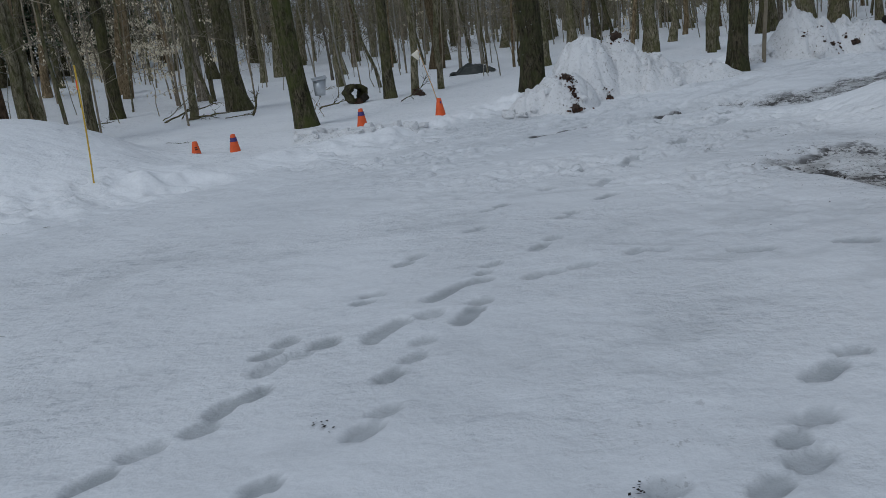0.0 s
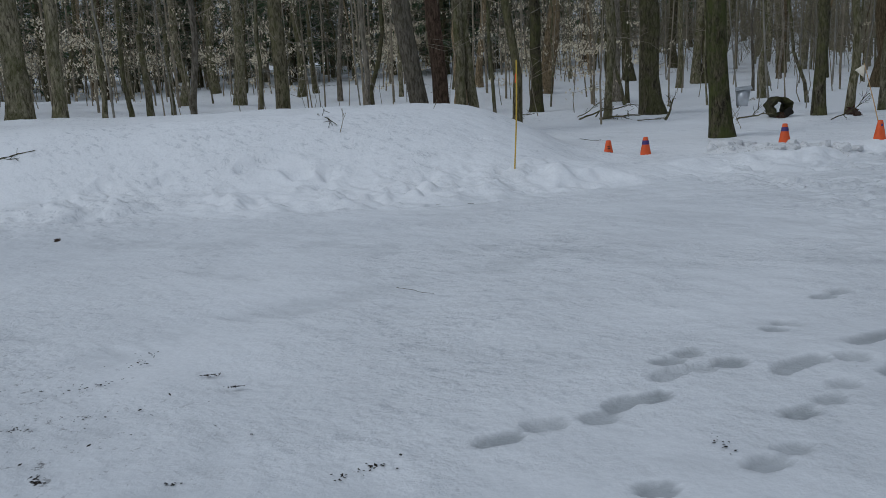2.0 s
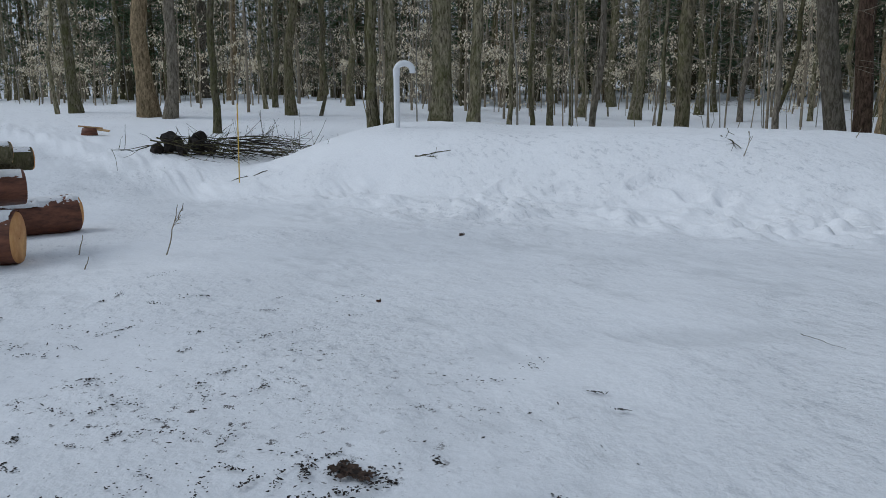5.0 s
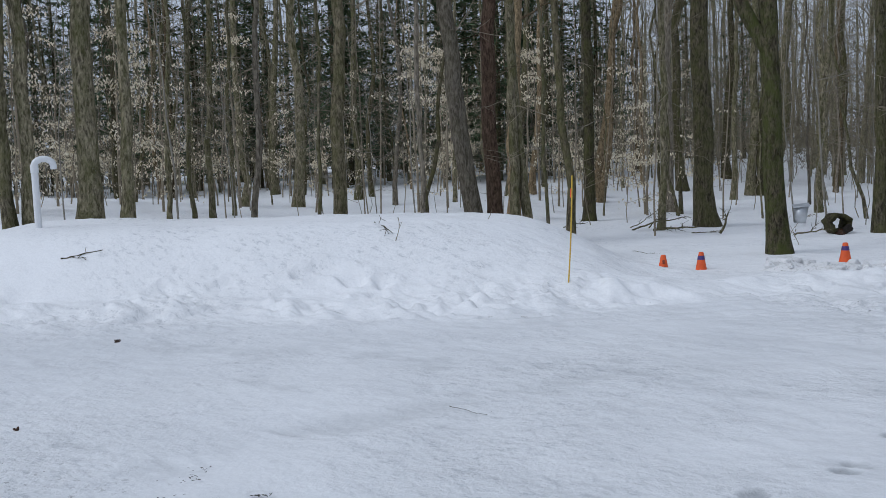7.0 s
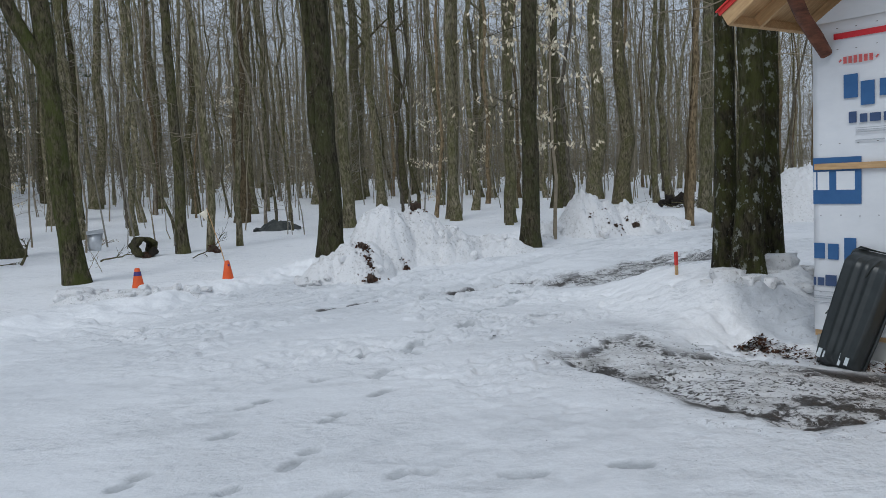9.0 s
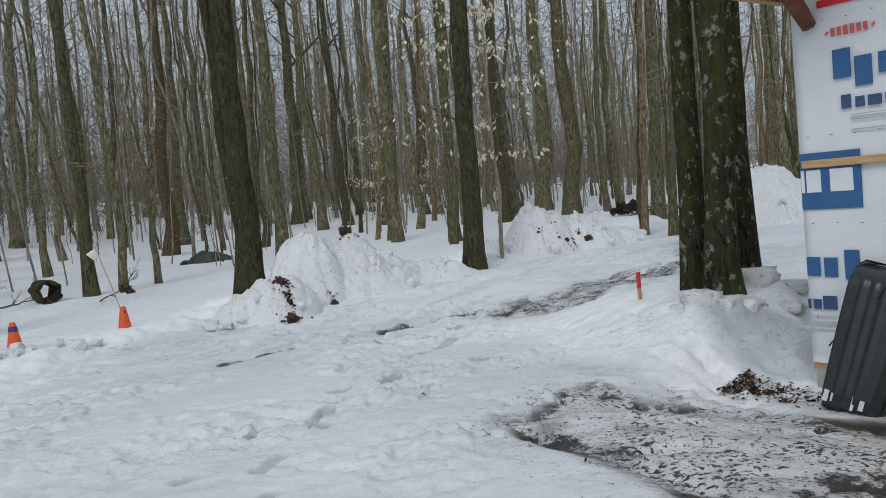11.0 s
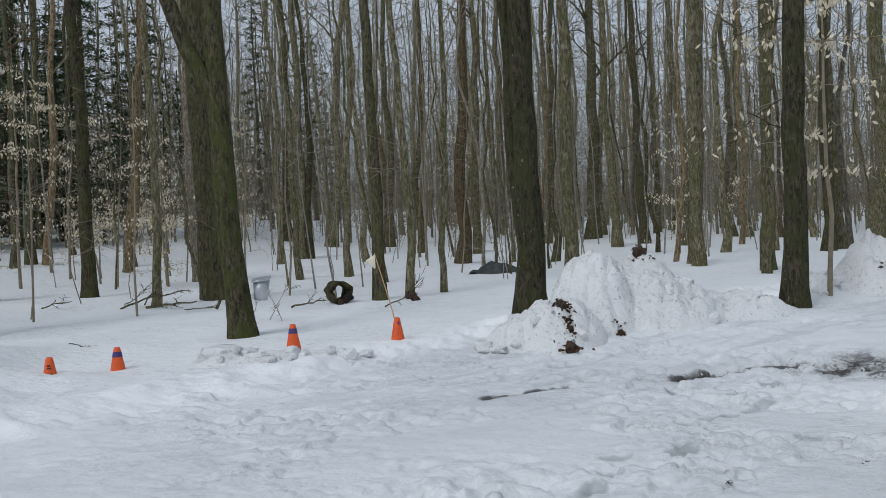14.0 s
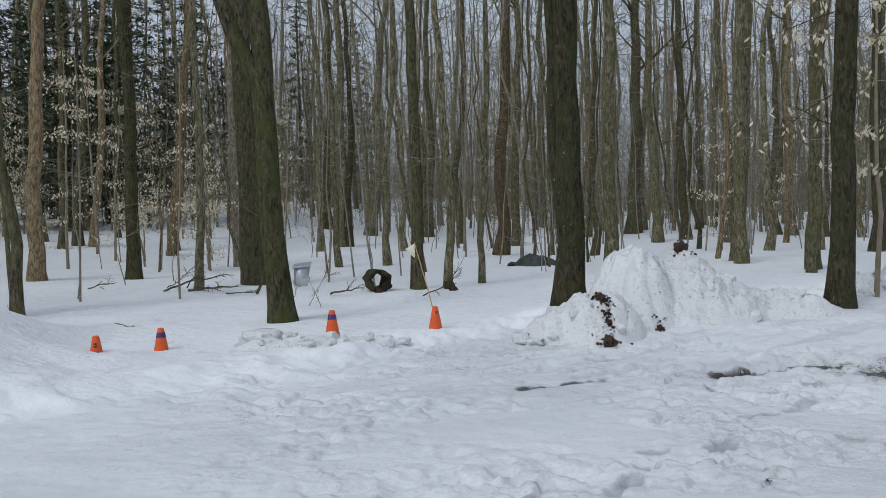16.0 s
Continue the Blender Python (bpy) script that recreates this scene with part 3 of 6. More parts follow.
    lane = smooth(-3.6, -2.0, q) * smooth(0.2, -0.6, q) * smooth(-3.5, 0.0, x) * near
    z = z - 0.012 * lane * smooth(0.50, 0.66, streak)
    rut = np.maximum(smooth(0.62, 0.15, polyline_distance(x, y, [(2.52, 12.46), (3.01, 12.76), (3.73, 13.30), (4.50, 13.73), (5.21, 14.08), (7.2, 17.6), (9.5, 21.0)]) + 0.5 * (fbm(x * 2.2, y * 2.2, 81) - 0.5)),
                     1.3 * smooth(0.20, 0.04, polyline_distance(x, y, [(1.14, 12.22), (1.42, 12.36), (1.79, 12.58), (2.23, 12.77)]) + 0.22 * (fbm(x * 2.8, y * 2.8, 83) - 0.5)))
    rut = np.maximum(rut, 0.75 * smooth(0.10, 0.02, polyline_distance(x, y, [(-0.38, 11.30), (-0.10, 11.55), (0.25, 11.74)]) + 0.12 * (fbm(x * 5, y * 5, 85) - 0.45)))
    rut = np.maximum(rut, 0.9 * smooth(1.05, 0.5, np.hypot((x - 3.15) / 1.2, (y - 12.46) / 0.8) + 0.7 * (fbm(x * 2, y * 2, 87) - 0.5)))
    z = z - 0.03 * rut
    for off, deep in ((0.0, .018), (0.35, .012), (0.75, .014), (1.2, .012)):
        d = polyline_distance(x, y, [(-4.2, 9.0 - off), (-2.3, 11.2 - off), (-0.6, 13.0 - off), (1.4, 14.6 - off), (3.4, 16.2 - off), (8.4, 21 - off), (14, 26 - off)])
        z = z - deep * smooth(0.13, 0.02, d + 0.2 * (fbm(x * 1.7, y * 1.7, 91) - 0.5)) * near
    mud = np.maximum(mud, 1.0 * rut * smooth(0.36, 0.48, streak + 0.25 * (fbm(x * 5, y * 5, 95) - 0.5)))
    lines = np.zeros_like(x)
    for line, wide in (([(1.14, 12.22), (1.42, 12.36), (1.79, 12.58), (2.23, 12.77)], 0.17), ([(-0.38, 11.30), (-0.10, 11.55), (0.25, 11.74)], 0.07)):
        lines = np.maximum(lines, smooth(wide, wide * 0.35, polyline_distance(x, y, line) + 0.10 * (fbm(x * 4, y * 9, 191) - 0.5)))
    mud = np.maximum(mud, 0.95 * lines)
    # leaf crumbs over the trampled corner of the yard
    grime = smooth(2.4, 0.3, np.hypot((x + 3.4) / 1.2, (y - 2.1) / 0.9)) * smooth(0.40, 0.62, fbm(x * 1.4, y * 1.4, 101))
    grime = np.maximum(grime, 0.9 * smooth(0.6, 0.1, np.hypot(x - 0.35, y - 4.1) + 0.3 * (fbm(x * 3, y * 3, 103) - 0.5)) * 0.35)
    grime = np.maximum(grime, 0.8 * smooth(0.4, 0.0, -rim))
    thaw = smooth(0.42, 0.05, rim + 0.5 * (fbm(x * 2, y * 2, 121) - 0.5)) * smooth(9.4, 7.8, y + 0.5 * x - 1.2 + 0.4 * wob) * (0.4 + 0.6 * smooth(0.45, 0.6, fbm(x * 1.3, y * 1.3, 127)))
    thaw = np.maximum(thaw, 0.6 * smooth(0.54, 0.68, fbm(x * 1.5, y * 1.5, 123)))
    shore = smooth(0.20, 0.03, np.abs(rim + 0.22 * (wob - 0.5) - 0.12)) * smooth(2.9, 2.3, x + 0.5 * (y - 8.8)) * (rim > -0.2)
    thaw = np.maximum(thaw, 0.55 * shore)
    z = z - 0.025 * shore
    thaw = np.maximum(thaw, np.maximum(np.maximum(rut * 0.45, lines), smooth(0.5, 0.2, np.hypot((x - 3.6) / 0.8, y - 8.2))))
    hole = 0.9 * smooth(0.24, 0.10, np.hypot((x + 2.68), (y - 2.68) * 1.4) + 0.34 * (fbm(x * 9, y * 9, 105) - 0.5))
    z = z - 0.02 * hole
    wet = np.maximum(wet, 0.22 * lane * smooth(0.54, 0.66, streak))
    stain = smooth(0.55, 0.70, fbm(x * 1.15, y * 2.1, 161)) * smooth(0.42, 0.60, fbm(x * 6.5, y * 9.0, 163)) * smooth(0.3, -0.3, q) * near
    wet = np.maximum(wet, 0.15 * stain)
    z = z - 0.006 * stain
    # an old wheel mark across the yard
    mark = smooth(0.26, 0.04, polyline_distance(x, y, [(-3.59, 3.91), (-3.57, 4.42), (-3.35, 4.93), (-3.15, 5.49), (-2.91, 6.00), (-2.77, 6.57)]) + 0.3 * (fbm(x * 2.1, y * 2.1, 181) - 0.5)) * smooth(0.40, 0.62, fbm(x * 3.1, y * 5.0, 183))
    wet = np.maximum(wet, 0.17 * mark)
    z = z - 0.012 * mark
    ice = yard * (0.17 + 0.55 * (fbm(x * 0.45, y * 0.45, 111) - 0.3))
    # road dirt thrown on the face of the bank beside the footing
    face = smooth(1.0, 0.45, np.hypot((x - 3.85) / 0.50, (y - 9.55) / 0.55) + 0.5 * (fbm(x * 2.2, y * 2.2, 171) - 0.5))
    ice = np.maximum(ice, 0.95 * face)
    grime = np.maximum(grime, 0.35 * face)
    v = np.stack([x, y, z], -1).reshape(-1, 3)
    n, m = len(gx), len(gy)
    i = np.arange(m - 1)[:, None] * n + np.arange(n - 1)[None]
    g = Geo()
    g.add(v, np.stack([i, i + 1, i + n + 1, i + n], -1).reshape(-1, 4))
    me = g.mesh("ground", GROUND)
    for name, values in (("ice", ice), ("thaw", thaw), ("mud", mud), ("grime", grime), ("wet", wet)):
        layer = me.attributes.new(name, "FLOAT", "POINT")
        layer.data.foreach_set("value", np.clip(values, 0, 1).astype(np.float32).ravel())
    return tagged(new("ground", me), "packed snow yard with boot prints, thaw patches and snowy forest floor", "ground", kind="structure")


build_ground()

# ---- trees ----
rng = np.random.default_rng(7)


def sway(a, b, n, wobble):
    """A gently crooked line from a to b."""
    a, b = np.asarray(a, float), np.asarray(b, float)
    t = np.linspace(0, 1, n)[:, None]
    off = rng.normal(0, 1, (n, 3)).cumsum(0)
    off -= off[0] + t * (off[-1] - off[0])
    return a + t * (b - a) + off * wobble


def branch(g, at, way, length, radius, depth, droop=0.0):
    """A limb with side twigs, to the given depth."""
    way = np.asarray(way, float) / np.linalg.norm(way)
    n = 7 if depth > 1 else 4
    end = at + way * length + np.array([0, 0, -droop * length])
    pts = sway(at, end, n, length * 0.03)
    g.tube(pts, np.linspace(radius, max(radius * 0.2, 0.003), n), 5 if radius > 0.03 else 3)
    if depth <= 0:
        return
    for k in range(5 if depth > 1 else 4):
        t = 0.25 + 0.7 * rng.random()
        p = pts[0] * (1 - t) + pts[-1] * t
        j = min(int(t * (n - 1)), n - 2)
        f = t * (n - 1) - j
        p = pts[j] * (1 - f) + pts[j + 1] * f
        side = way * 0.6 + rng.normal(0, 0.55, 3) + np.array([0, 0, 0.12])
        branch(g, p, side, length * (0.30 + 0.25 * rng.random()), max(radius * 0.45, 0.004), depth - 1, droop)


def trunk_line(dia, lean, height, n, crook=0.05):
    t = np.linspace(0, 1, n)
    off = rng.normal(0, 1, (n, 2)).cumsum(0)
    off -= off[0] + t[:, None] * (off[-1] - off[0])
    pts = np.zeros((n, 3))
    pts[:, 2] = -0.25 + t * (height + 0.25)
    bend = height * (1 - np.exp(-pts[:, 2].clip(0) / height))
    pts[:, 0] = lean[0] * bend + off[:, 0] * crook
    pts[:, 1] = lean[1] * bend + off[:, 1] * crook
    h = pts[:, 2].clip(0)
    rad = 0.46 * dia * (1 - 0.72 * (h / height) ** 1.1) * (1 + 0.34 * np.exp(-h / 0.11) + (0.30 if dia > 0.19 else 0.10) * np.exp(-h / 0.32))
    return pts, rad


def tree_parts(dia, lean, height, detail, fork=None, crook=0.026):
    """Meshes of a bare hardwood: trunk, then crown."""
    n = 34 if detail > 1 else 16
    pts, rad = trunk_line(dia, lean, height, n, crook if detail > 1 else 0.085)
    t = Geo()
    t.tube(pts, rad, 14 if detail > 1 else 8, 0.06 if dia > 0.2 else 0.03, rng.random() * 6)
    if fork:
        for h, dx, dy, ratio in fork:
            k = int(np.argmin(abs(pts[:, 2] - h)))
            top = pts[k] + np.array([dx, dy, height * 0.75 - h])
            limb = sway(pts[k], top, 14, 0.06)
            limb[1:5, :2] += np.array([dx, dy]) * 0.06
            t.tube(limb, np.linspace(rad[k] * ratio, 0.03, 14), 10, 0.05)
    c = Geo()
    low = 0.30 + 0.15 * rng.random()
    count = (11 if detail > 1 else 8) if detail else 6
    for k in range(count):
        h = height * (low + (1 - low) * (k + rng.random()) / count)
        j = min(int(np.searchsorted(pts[:, 2], h)), n - 1)
        a = rng.random() * 6.283
        rise = 0.5 + 0.9 * rng.random()
        length = (0.9 + 2.2 * rng.random()) * (1.15 - 0.55 * (h / height)) * (0.6 + dia)
        branch(c, pts[j], (math.cos(a), math.sin(a), rise), length, rad[j] * 0.38, 2 if detail > 1 else 1)
    for k in range(4 if detail > 1 else 3):
        h = 1.6 + rng.random() * height * 0.28
        j = min(int(np.searchsorted(pts[:, 2], h)), n - 1)
        a = rng.random() * 6.283
        branch(c, pts[j], (math.cos(a), math.sin(a), 0.35 * rng.normal()), 0.5 + 0.9 * rng.random(), 0.010, 1)
    return t, c


def add_tree(row, bark, label, detail=2, height=None, fork=None, base=None, group="bare hardwood trees", crook=0.026):
    x, y, dia, lx, ly = row
    height = height or 9 + 16 * min(dia, 0.45) + 2 * rng.random()
    z = ground_z(x, y) if base is None else base
    t, c = tree_parts(dia, (lx, ly), height, detail, fork, crook)
    ob = thing("tree", pose(x, y, z), label, "tree", group)
    part("trunk", t, bark, ob)
    part("crown", c, bark if dia > 0.3 else TWIG, ob, "bare leafless limbs and twigs")
    return ob


# rows: x, y, trunk width, lean x, lean y; listed by kind of bark
GREY_SIDE = [
    (-16.74, 25.94, 0.30, 0.033, 0.027), (-16.51, 24.95, 0.20, 0.009, 0.008), (-7.95, 18.60, 0.18, 0.011, 0.007),
    (-7.43, 24.30, 0.19, 0.024, 0.010), (-11.77, 37.84, 0.49, 0.105, 0.040), (-3.65, 19.03, 0.24, 0.013, 0.004),
    (-3.18, 19.27, 0.17, -0.058, -0.016), (-2.77, 20.26, 0.14, 0.045, 0.011), (-0.55, 23.79, 0.33, -0.022, -0.002),
    (-0.98, 41.92, 0.64, 0.039, 0.002), (0.24, 34.35, 0.36, 0.005, 0.000), (2.16, 23.69, 0.27, 0.004, -0.000),
    (3.34, 21.85, 0.26, 0.032, -0.005), (2.47, 34.26, 0.29, 0.002, -0.000),
]
DARK_SIDE = [
    (-6.78, 12.98, 0.15, -0.030, -0.022), (-10.90, 20.71, 0.32, -0.008, -0.006), (-7.36, 19.88, 0.49, -0.030, -0.017),
    (-4.55, 33.35, 0.34, 0.007, 0.001), (1.21, 35.96, 0.36, -0.019, 0.000), (5.75, 28.13, 0.32, 0.030, -0.006),
]
TAN_SIDE = [
    (-12.55, 19.61, 0.35, 0.033, 0.030), (-16.25, 26.02, 0.25, 0.051, 0.041), (-13.50, 25.88, 0.25, 0.108, 0.074),
    (-4.23, 28.92, 0.41, 0.077, 0.016), (1.75, 25.47, 0.12, 0.115, -0.005),
]
GREY_DEEP = [
    (-6.39, 25.03, 0.20, 0.033, 0.012), (-10.50, 29.80, 0.21, 0.018, 0.008), (-2.76, 39.52, 0.34, 0.036, 0.004),
    (5.30, 39.67, 0.32, -0.006, 0.001), (1.94, 46.10, 0.33, 0.031, -0.001), (-9.42, 38.85, 0.35, 0.007, 0.002),
    (-6.15, 48.42, 0.49, 0.039, 0.006), (-17.56, 28.93, 0.20, 0.033, 0.026), (-18.39, 26.50, 0.18, 0.018, 0.016),
    (-0.60, 44.94, 0.33, -0.007, -0.000),
]
DARK_DEEP = [
    (-10.39, 32.14, 0.27, 0.015, 0.006), (-14.23, 39.16, 0.42, 0.010, 0.005), (5.36, 48.73, 0.40, 0.025, -0.003),
    (-6.80, 34.13, 0.30, 0.040, 0.011),
]
GREY_RIGHT = [
    (3.16, 20.96, 0.18, 0.059, -0.009), (6.27, 29.08, 0.38, 0.012, -0.003), (8.65, 34.43, 0.59, 0.017, -0.004),
    (9.41, 29.25, 0.21, 0.039, -0.013), (8.50, 22.86, 0.35, 0.028, -0.011), (4.83, 40.07, 0.27, 0.055, -0.006),
    (10.02, 29.62, 0.27, 0.022, -0.008), (22.38, 42.51, 0.74, 0.056, -0.031), (6.93, 18.40, 0.19, 0.086, -0.037),
    (24.60, 41.17, 0.61, 0.047, -0.030),
]
DARK_RIGHT = [
    (8.34, 29.64, 0.55, 0.019, -0.006), (2.18, 24.75, 0.31, 0.050, -0.004),
]
TAN_RIGHT = [
    (6.85, 19.69, 0.17, 0.058, -0.022), (23.35, 41.94, 0.50, 0.045, -0.027), (6.69, 19.15, 0.15, 0.034, -0.013),
]
PALE_RIGHT = [
    (5.52, 24.64, 0.13, 0.003, -0.001),
]
GREY_MOUND = [
    (-12.93, 8.90, 0.21, 0.007, 0.013), (-16.95, 12.16, 0.12, 0.017, 0.028), (-16.78, 12.71, 0.11, 0.017, 0.026),
    (-16.71, 13.17, 0.16, 0.016, 0.024), (-19.04, 17.71, 0.33, 0.009, 0.011), (-11.23, 11.72, 0.08, 0.018, 0.020),
    (-20.29, 21.41, 0.26, 0.037, 0.038), (-8.60, 14.05, 0.20, -0.026, -0.018), (-8.49, 14.28, 0.20, -0.053, -0.036),
    (-7.90, 14.09, 0.07, -0.025, -0.016), (-10.66, 32.07, 0.36, 0.015, 0.005), (-16.96, 13.95, 0.11, 0.026, 0.036),
    (-25.08, 21.71, 0.31, 0.037, 0.047), (-16.79, 22.37, 0.15, 0.014, 0.011),
]
DARK_MOUND = [
    (-13.99, 7.51, 0.17, -0.029, -0.070), (-10.99, 11.98, 0.28, 0.020, 0.022), (-13.24, 32.02, 0.40, -0.005, -0.002),
    (-20.63, 22.49, 0.20, 0.018, 0.018),
]
TAN_MOUND = [
    (-14.18, 27.10, 0.32, 0.060, 0.033),
]
PALE_MOUND = [
    (-12.11, 10.82, 0.13, 0.023, 0.031), (-17.73, 20.56, 0.16, 0.038, 0.035),
]
GREY_LEFT = [
    (-24.27, 3.19, 0.30, -0.006, -0.096), (-17.77, 5.46, 0.17, 0.006, 0.029), (-23.70, 10.74, 0.22, 0.022, 0.057),
    (-20.67, 8.69, 0.09, 0.024, 0.072), (-23.99, 2.73, 0.12, 0.002, 0.051), (-32.01, 4.88, 0.18, 0.007, 0.068),
    (-24.02, 8.51, 0.17, 0.021, 0.073), (-13.87, 7.42, 0.18, 0.005, 0.011), (-13.97, 7.80, 0.24, -0.014, -0.032),
    (-23.51, 8.12, 0.13, 0.018, 0.064),
]
DARK_LEFT = [
    (-20.97, 8.07, 0.27, 0.008, 0.028), (-27.94, 11.22, 0.24, 0.008, 0.025),
]
TAN_LEFT = [
    (-22.06, 4.74, 0.46, 0.003, 0.024), (-31.20, 8.89, 0.28, 0.009, 0.038),
]
PALE_LEFT = [
    (-21.35, 5.07, 0.31, 0.005, 0.030), (-37.04, 9.07, 0.50, -0.002, -0.010),
]
LISTED = [(GREY_SIDE, BARK), (DARK_SIDE, BARK_DARK), (TAN_SIDE, BARK_TAN), (GREY_DEEP, BARK), (DARK_DEEP, BARK_DARK), (GREY_RIGHT, BARK), (DARK_RIGHT, BARK_DARK), (TAN_RIGHT, BARK_TAN), (PALE_RIGHT, BARK_PALE), (GREY_MOUND, BARK), (DARK_MOUND, BARK_DARK), (TAN_MOUND, BARK_TAN), (PALE_MOUND, BARK_PALE), (GREY_LEFT, BARK), (DARK_LEFT, BARK_DARK), (TAN_LEFT, BARK_TAN), (PALE_LEFT, BARK_PALE)]
for rows, bark in LISTED:
    for r in rows:
        add_tree(r, bark, "slim bare young tree standing in the snow" if r[2] < 0.16 else "bare %s hardwood tree standing in the snow" % {BARK: "grey-green", BARK_DARK: "dark-barked", BARK_TAN: "tan-barked", BARK_PALE: "pale-barked"}[bark], 2 if math.hypot(r[0], r[1] - 4) < 21 else 1)

# trees with a look of their own
add_tree((-4.07, 14.52, 0.33, -0.039, -0.020), BARK_MOSS, "mossy maple forked into two stems with a sap bucket", 2, 15, fork=[(3.0, -2.2, -0.7, 0.80)])
add_tree((-0.50, 15.55, 0.39, -0.010, -0.002), BARK_OLD, "thick bare tree rising behind a ploughed snow pile", 2, 17, fork=[(0.15, -0.55, 0.0, 0.42)])
add_tree((2.78, 16.10, 0.32, 0.029, -0.005), BARK_OLD, "straight mossy tree at the edge of the track", 2, 16)
add_tree((-9.71, 12.88, 0.11, -0.014, -0.012), BARK_PALE, "slim pale-barked tree behind the snow mound", 2, 12)
add_tree((-9.12, 13.53, 0.36, -0.102, -0.079), BARK_PALE, "leaning tree with pale shaggy bark", 2, 15)
add_tree((-9.08, 14.01, 0.32, 0.010, 0.008), BARK_RED, "dark reddish-barked tree beside a leaning one", 2, 15)
add_tree((-13.52, 8.54, 0.39, 0.009, 0.018), BARK, "stout grey tree behind the snow mound", 2, 15)
add_tree((-10.21, 24.21, 0.30, -0.000, -0.000), BARK_PALE, "pale straight tree trunk among darker trees", 2, 15)
for k, r in enumerate(((3.70, 10.34, 0.22, 0.012, -0.006), (3.83, 10.12, 0.27, 0.010, -0.006), (4.42, 10.90, 0.24, 0.012, -0.008))):
    add_tree(r, BARK_BIG, "big lichen-spotted stem of a three-stemmed tree", 2, 16, group="stems of the three-stemmed tree", crook=0.008)

# more of the wood, copied from a few trees
protos = []
for k in range(9):
    ob = add_tree((0, 0, (0.05, 0.06, 0.075, 0.09, 0.10, 0.12, 0.14, 0.18, 0.23)[k], rng.normal() * 0.06, rng.normal() * 0.06), (BARK, BARK_DARK, BARK_TAN, BARK, BARK_PALE)[k % 5], "bare hardwood tree deeper in the wood", 1, base=0, group="trees deeper in the wood")
    protos.append(ob)
KNOWN = np.array([r[:2] for rows, bark in LISTED for r in rows])


def wood_spot(near, far):
    """A free spot in the woods at some distance from the yard."""
    while True:
        a = radians(-50 + 160 * rng.random())
        r = math.sqrt(near ** 2 + (far ** 2 - near ** 2) * rng.random())
        x, y = -math.sin(a) * r, 4 + math.cos(a) * r
        q = float(beyond_edge(x, y))
        if (q > 5.5 or (q < -6 and r > 22 and a < -0.25)) and np.hypot(*(KNOWN - (x, y)).T).min() > 1.3:
            return x, y


SHELTER = []
while len(SHELTER) < 80:
    a, r = radians(23 + 20 * rng.random()), 24 + 24 * rng.random()
    SHELTER.append((1 + r * math.sin(a), 4 + r * math.cos(a)))
used = set()
for k in range(295):
    x, y = wood_spot(19, 46) if k < 215 else SHELTER[k - 215]
    if x < -0.6 * (y - 4) and k > 9 and k % 2:
        continue
    m = pose(x, y, ground_z(x, y), 0, 0, 360 * rng.random())
    p = protos[k % len(protos)]
    if p not in used:
        used.add(p)
        p.matrix_basis = m
    else:
        copy_thing(p, m)


def far_woods():
    """The dense woods beyond: trunks with a few limbs."""
    g, c = Geo(), Geo()
    for k in range(1650):
        x, y = wood_spot(38, 110)
        if x < -0.8 * (y - 4) and k % 5 < 2:
            continue
        z = ground_z(x, y)
        dia = 0.08 + 0.26 * rng.random() ** 1.8
        pts, rad = trunk_line(dia, rng.normal(0, 0.05, 2), 11 + 7 * rng.random(), 7, 0.16)
        pts = pts + (x, y, z)
        g.tube(pts, rad, 5)
        for i in range(3 if k % 2 else 2):
            h = 2 + rng.random() * 11
            j = min(int(np.searchsorted(pts[:, 2] - z, h)), 6)
            a = rng.random() * 6.283
            branch(c, pts[j], (math.cos(a), math.sin(a), 0.4 + 0.8 * rng.random()), 1.0 + 2.0 * rng.random(), 0.03, 0)
    ob = thing("far_woods", pose(0, 0, 0), "dense bare woods receding beyond the yard", "woods", kind="stuff")
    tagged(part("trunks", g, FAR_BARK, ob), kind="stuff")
    tagged(part("branches", c, FAR_TWIG, ob), kind="stuff")
    # the haze of fine twigs between the far trunks
    t = Geo()
    n = 250000
    a = np.radians(-50 + 160 * rng.random(n))
    r = 34 + 76 * rng.random(n)
    x, y = -np.sin(a) * r, 4 + np.cos(a) * r
    z = ground_shape(x, y) + 0.9 + 14 * rng.random(n) ** 1.6
    keep = ((beyond_edge(x, y) > 6) & ((x > -0.5 * (y - 4)) | (rng.random(n) < 0.45))) | ((beyond_edge(x, y) < -7) & (a < -0.25))
    c = np.stack([x, y, z], -1)[keep]
    n = len(c)
    u = rng.normal(0, 1, (n, 3)) * (0.7, 0.7, 0.8) + (0, 0, 0.35)
    u *= ((0.5 + 1.0 * rng.random(n)) / np.linalg.norm(u, axis=1))[:, None]
    v = np.cross(u, rng.normal(0, 1, (n, 3)))
    v *= ((0.007 + 0.011 * rng.random(n)) / (np.linalg.norm(v, axis=1) + 1e-9))[:, None]
    t.quads(c, u, v)
    tagged(part("fine_twigs", t, FAR_TWIG, ob), kind="stuff")


far_woods()


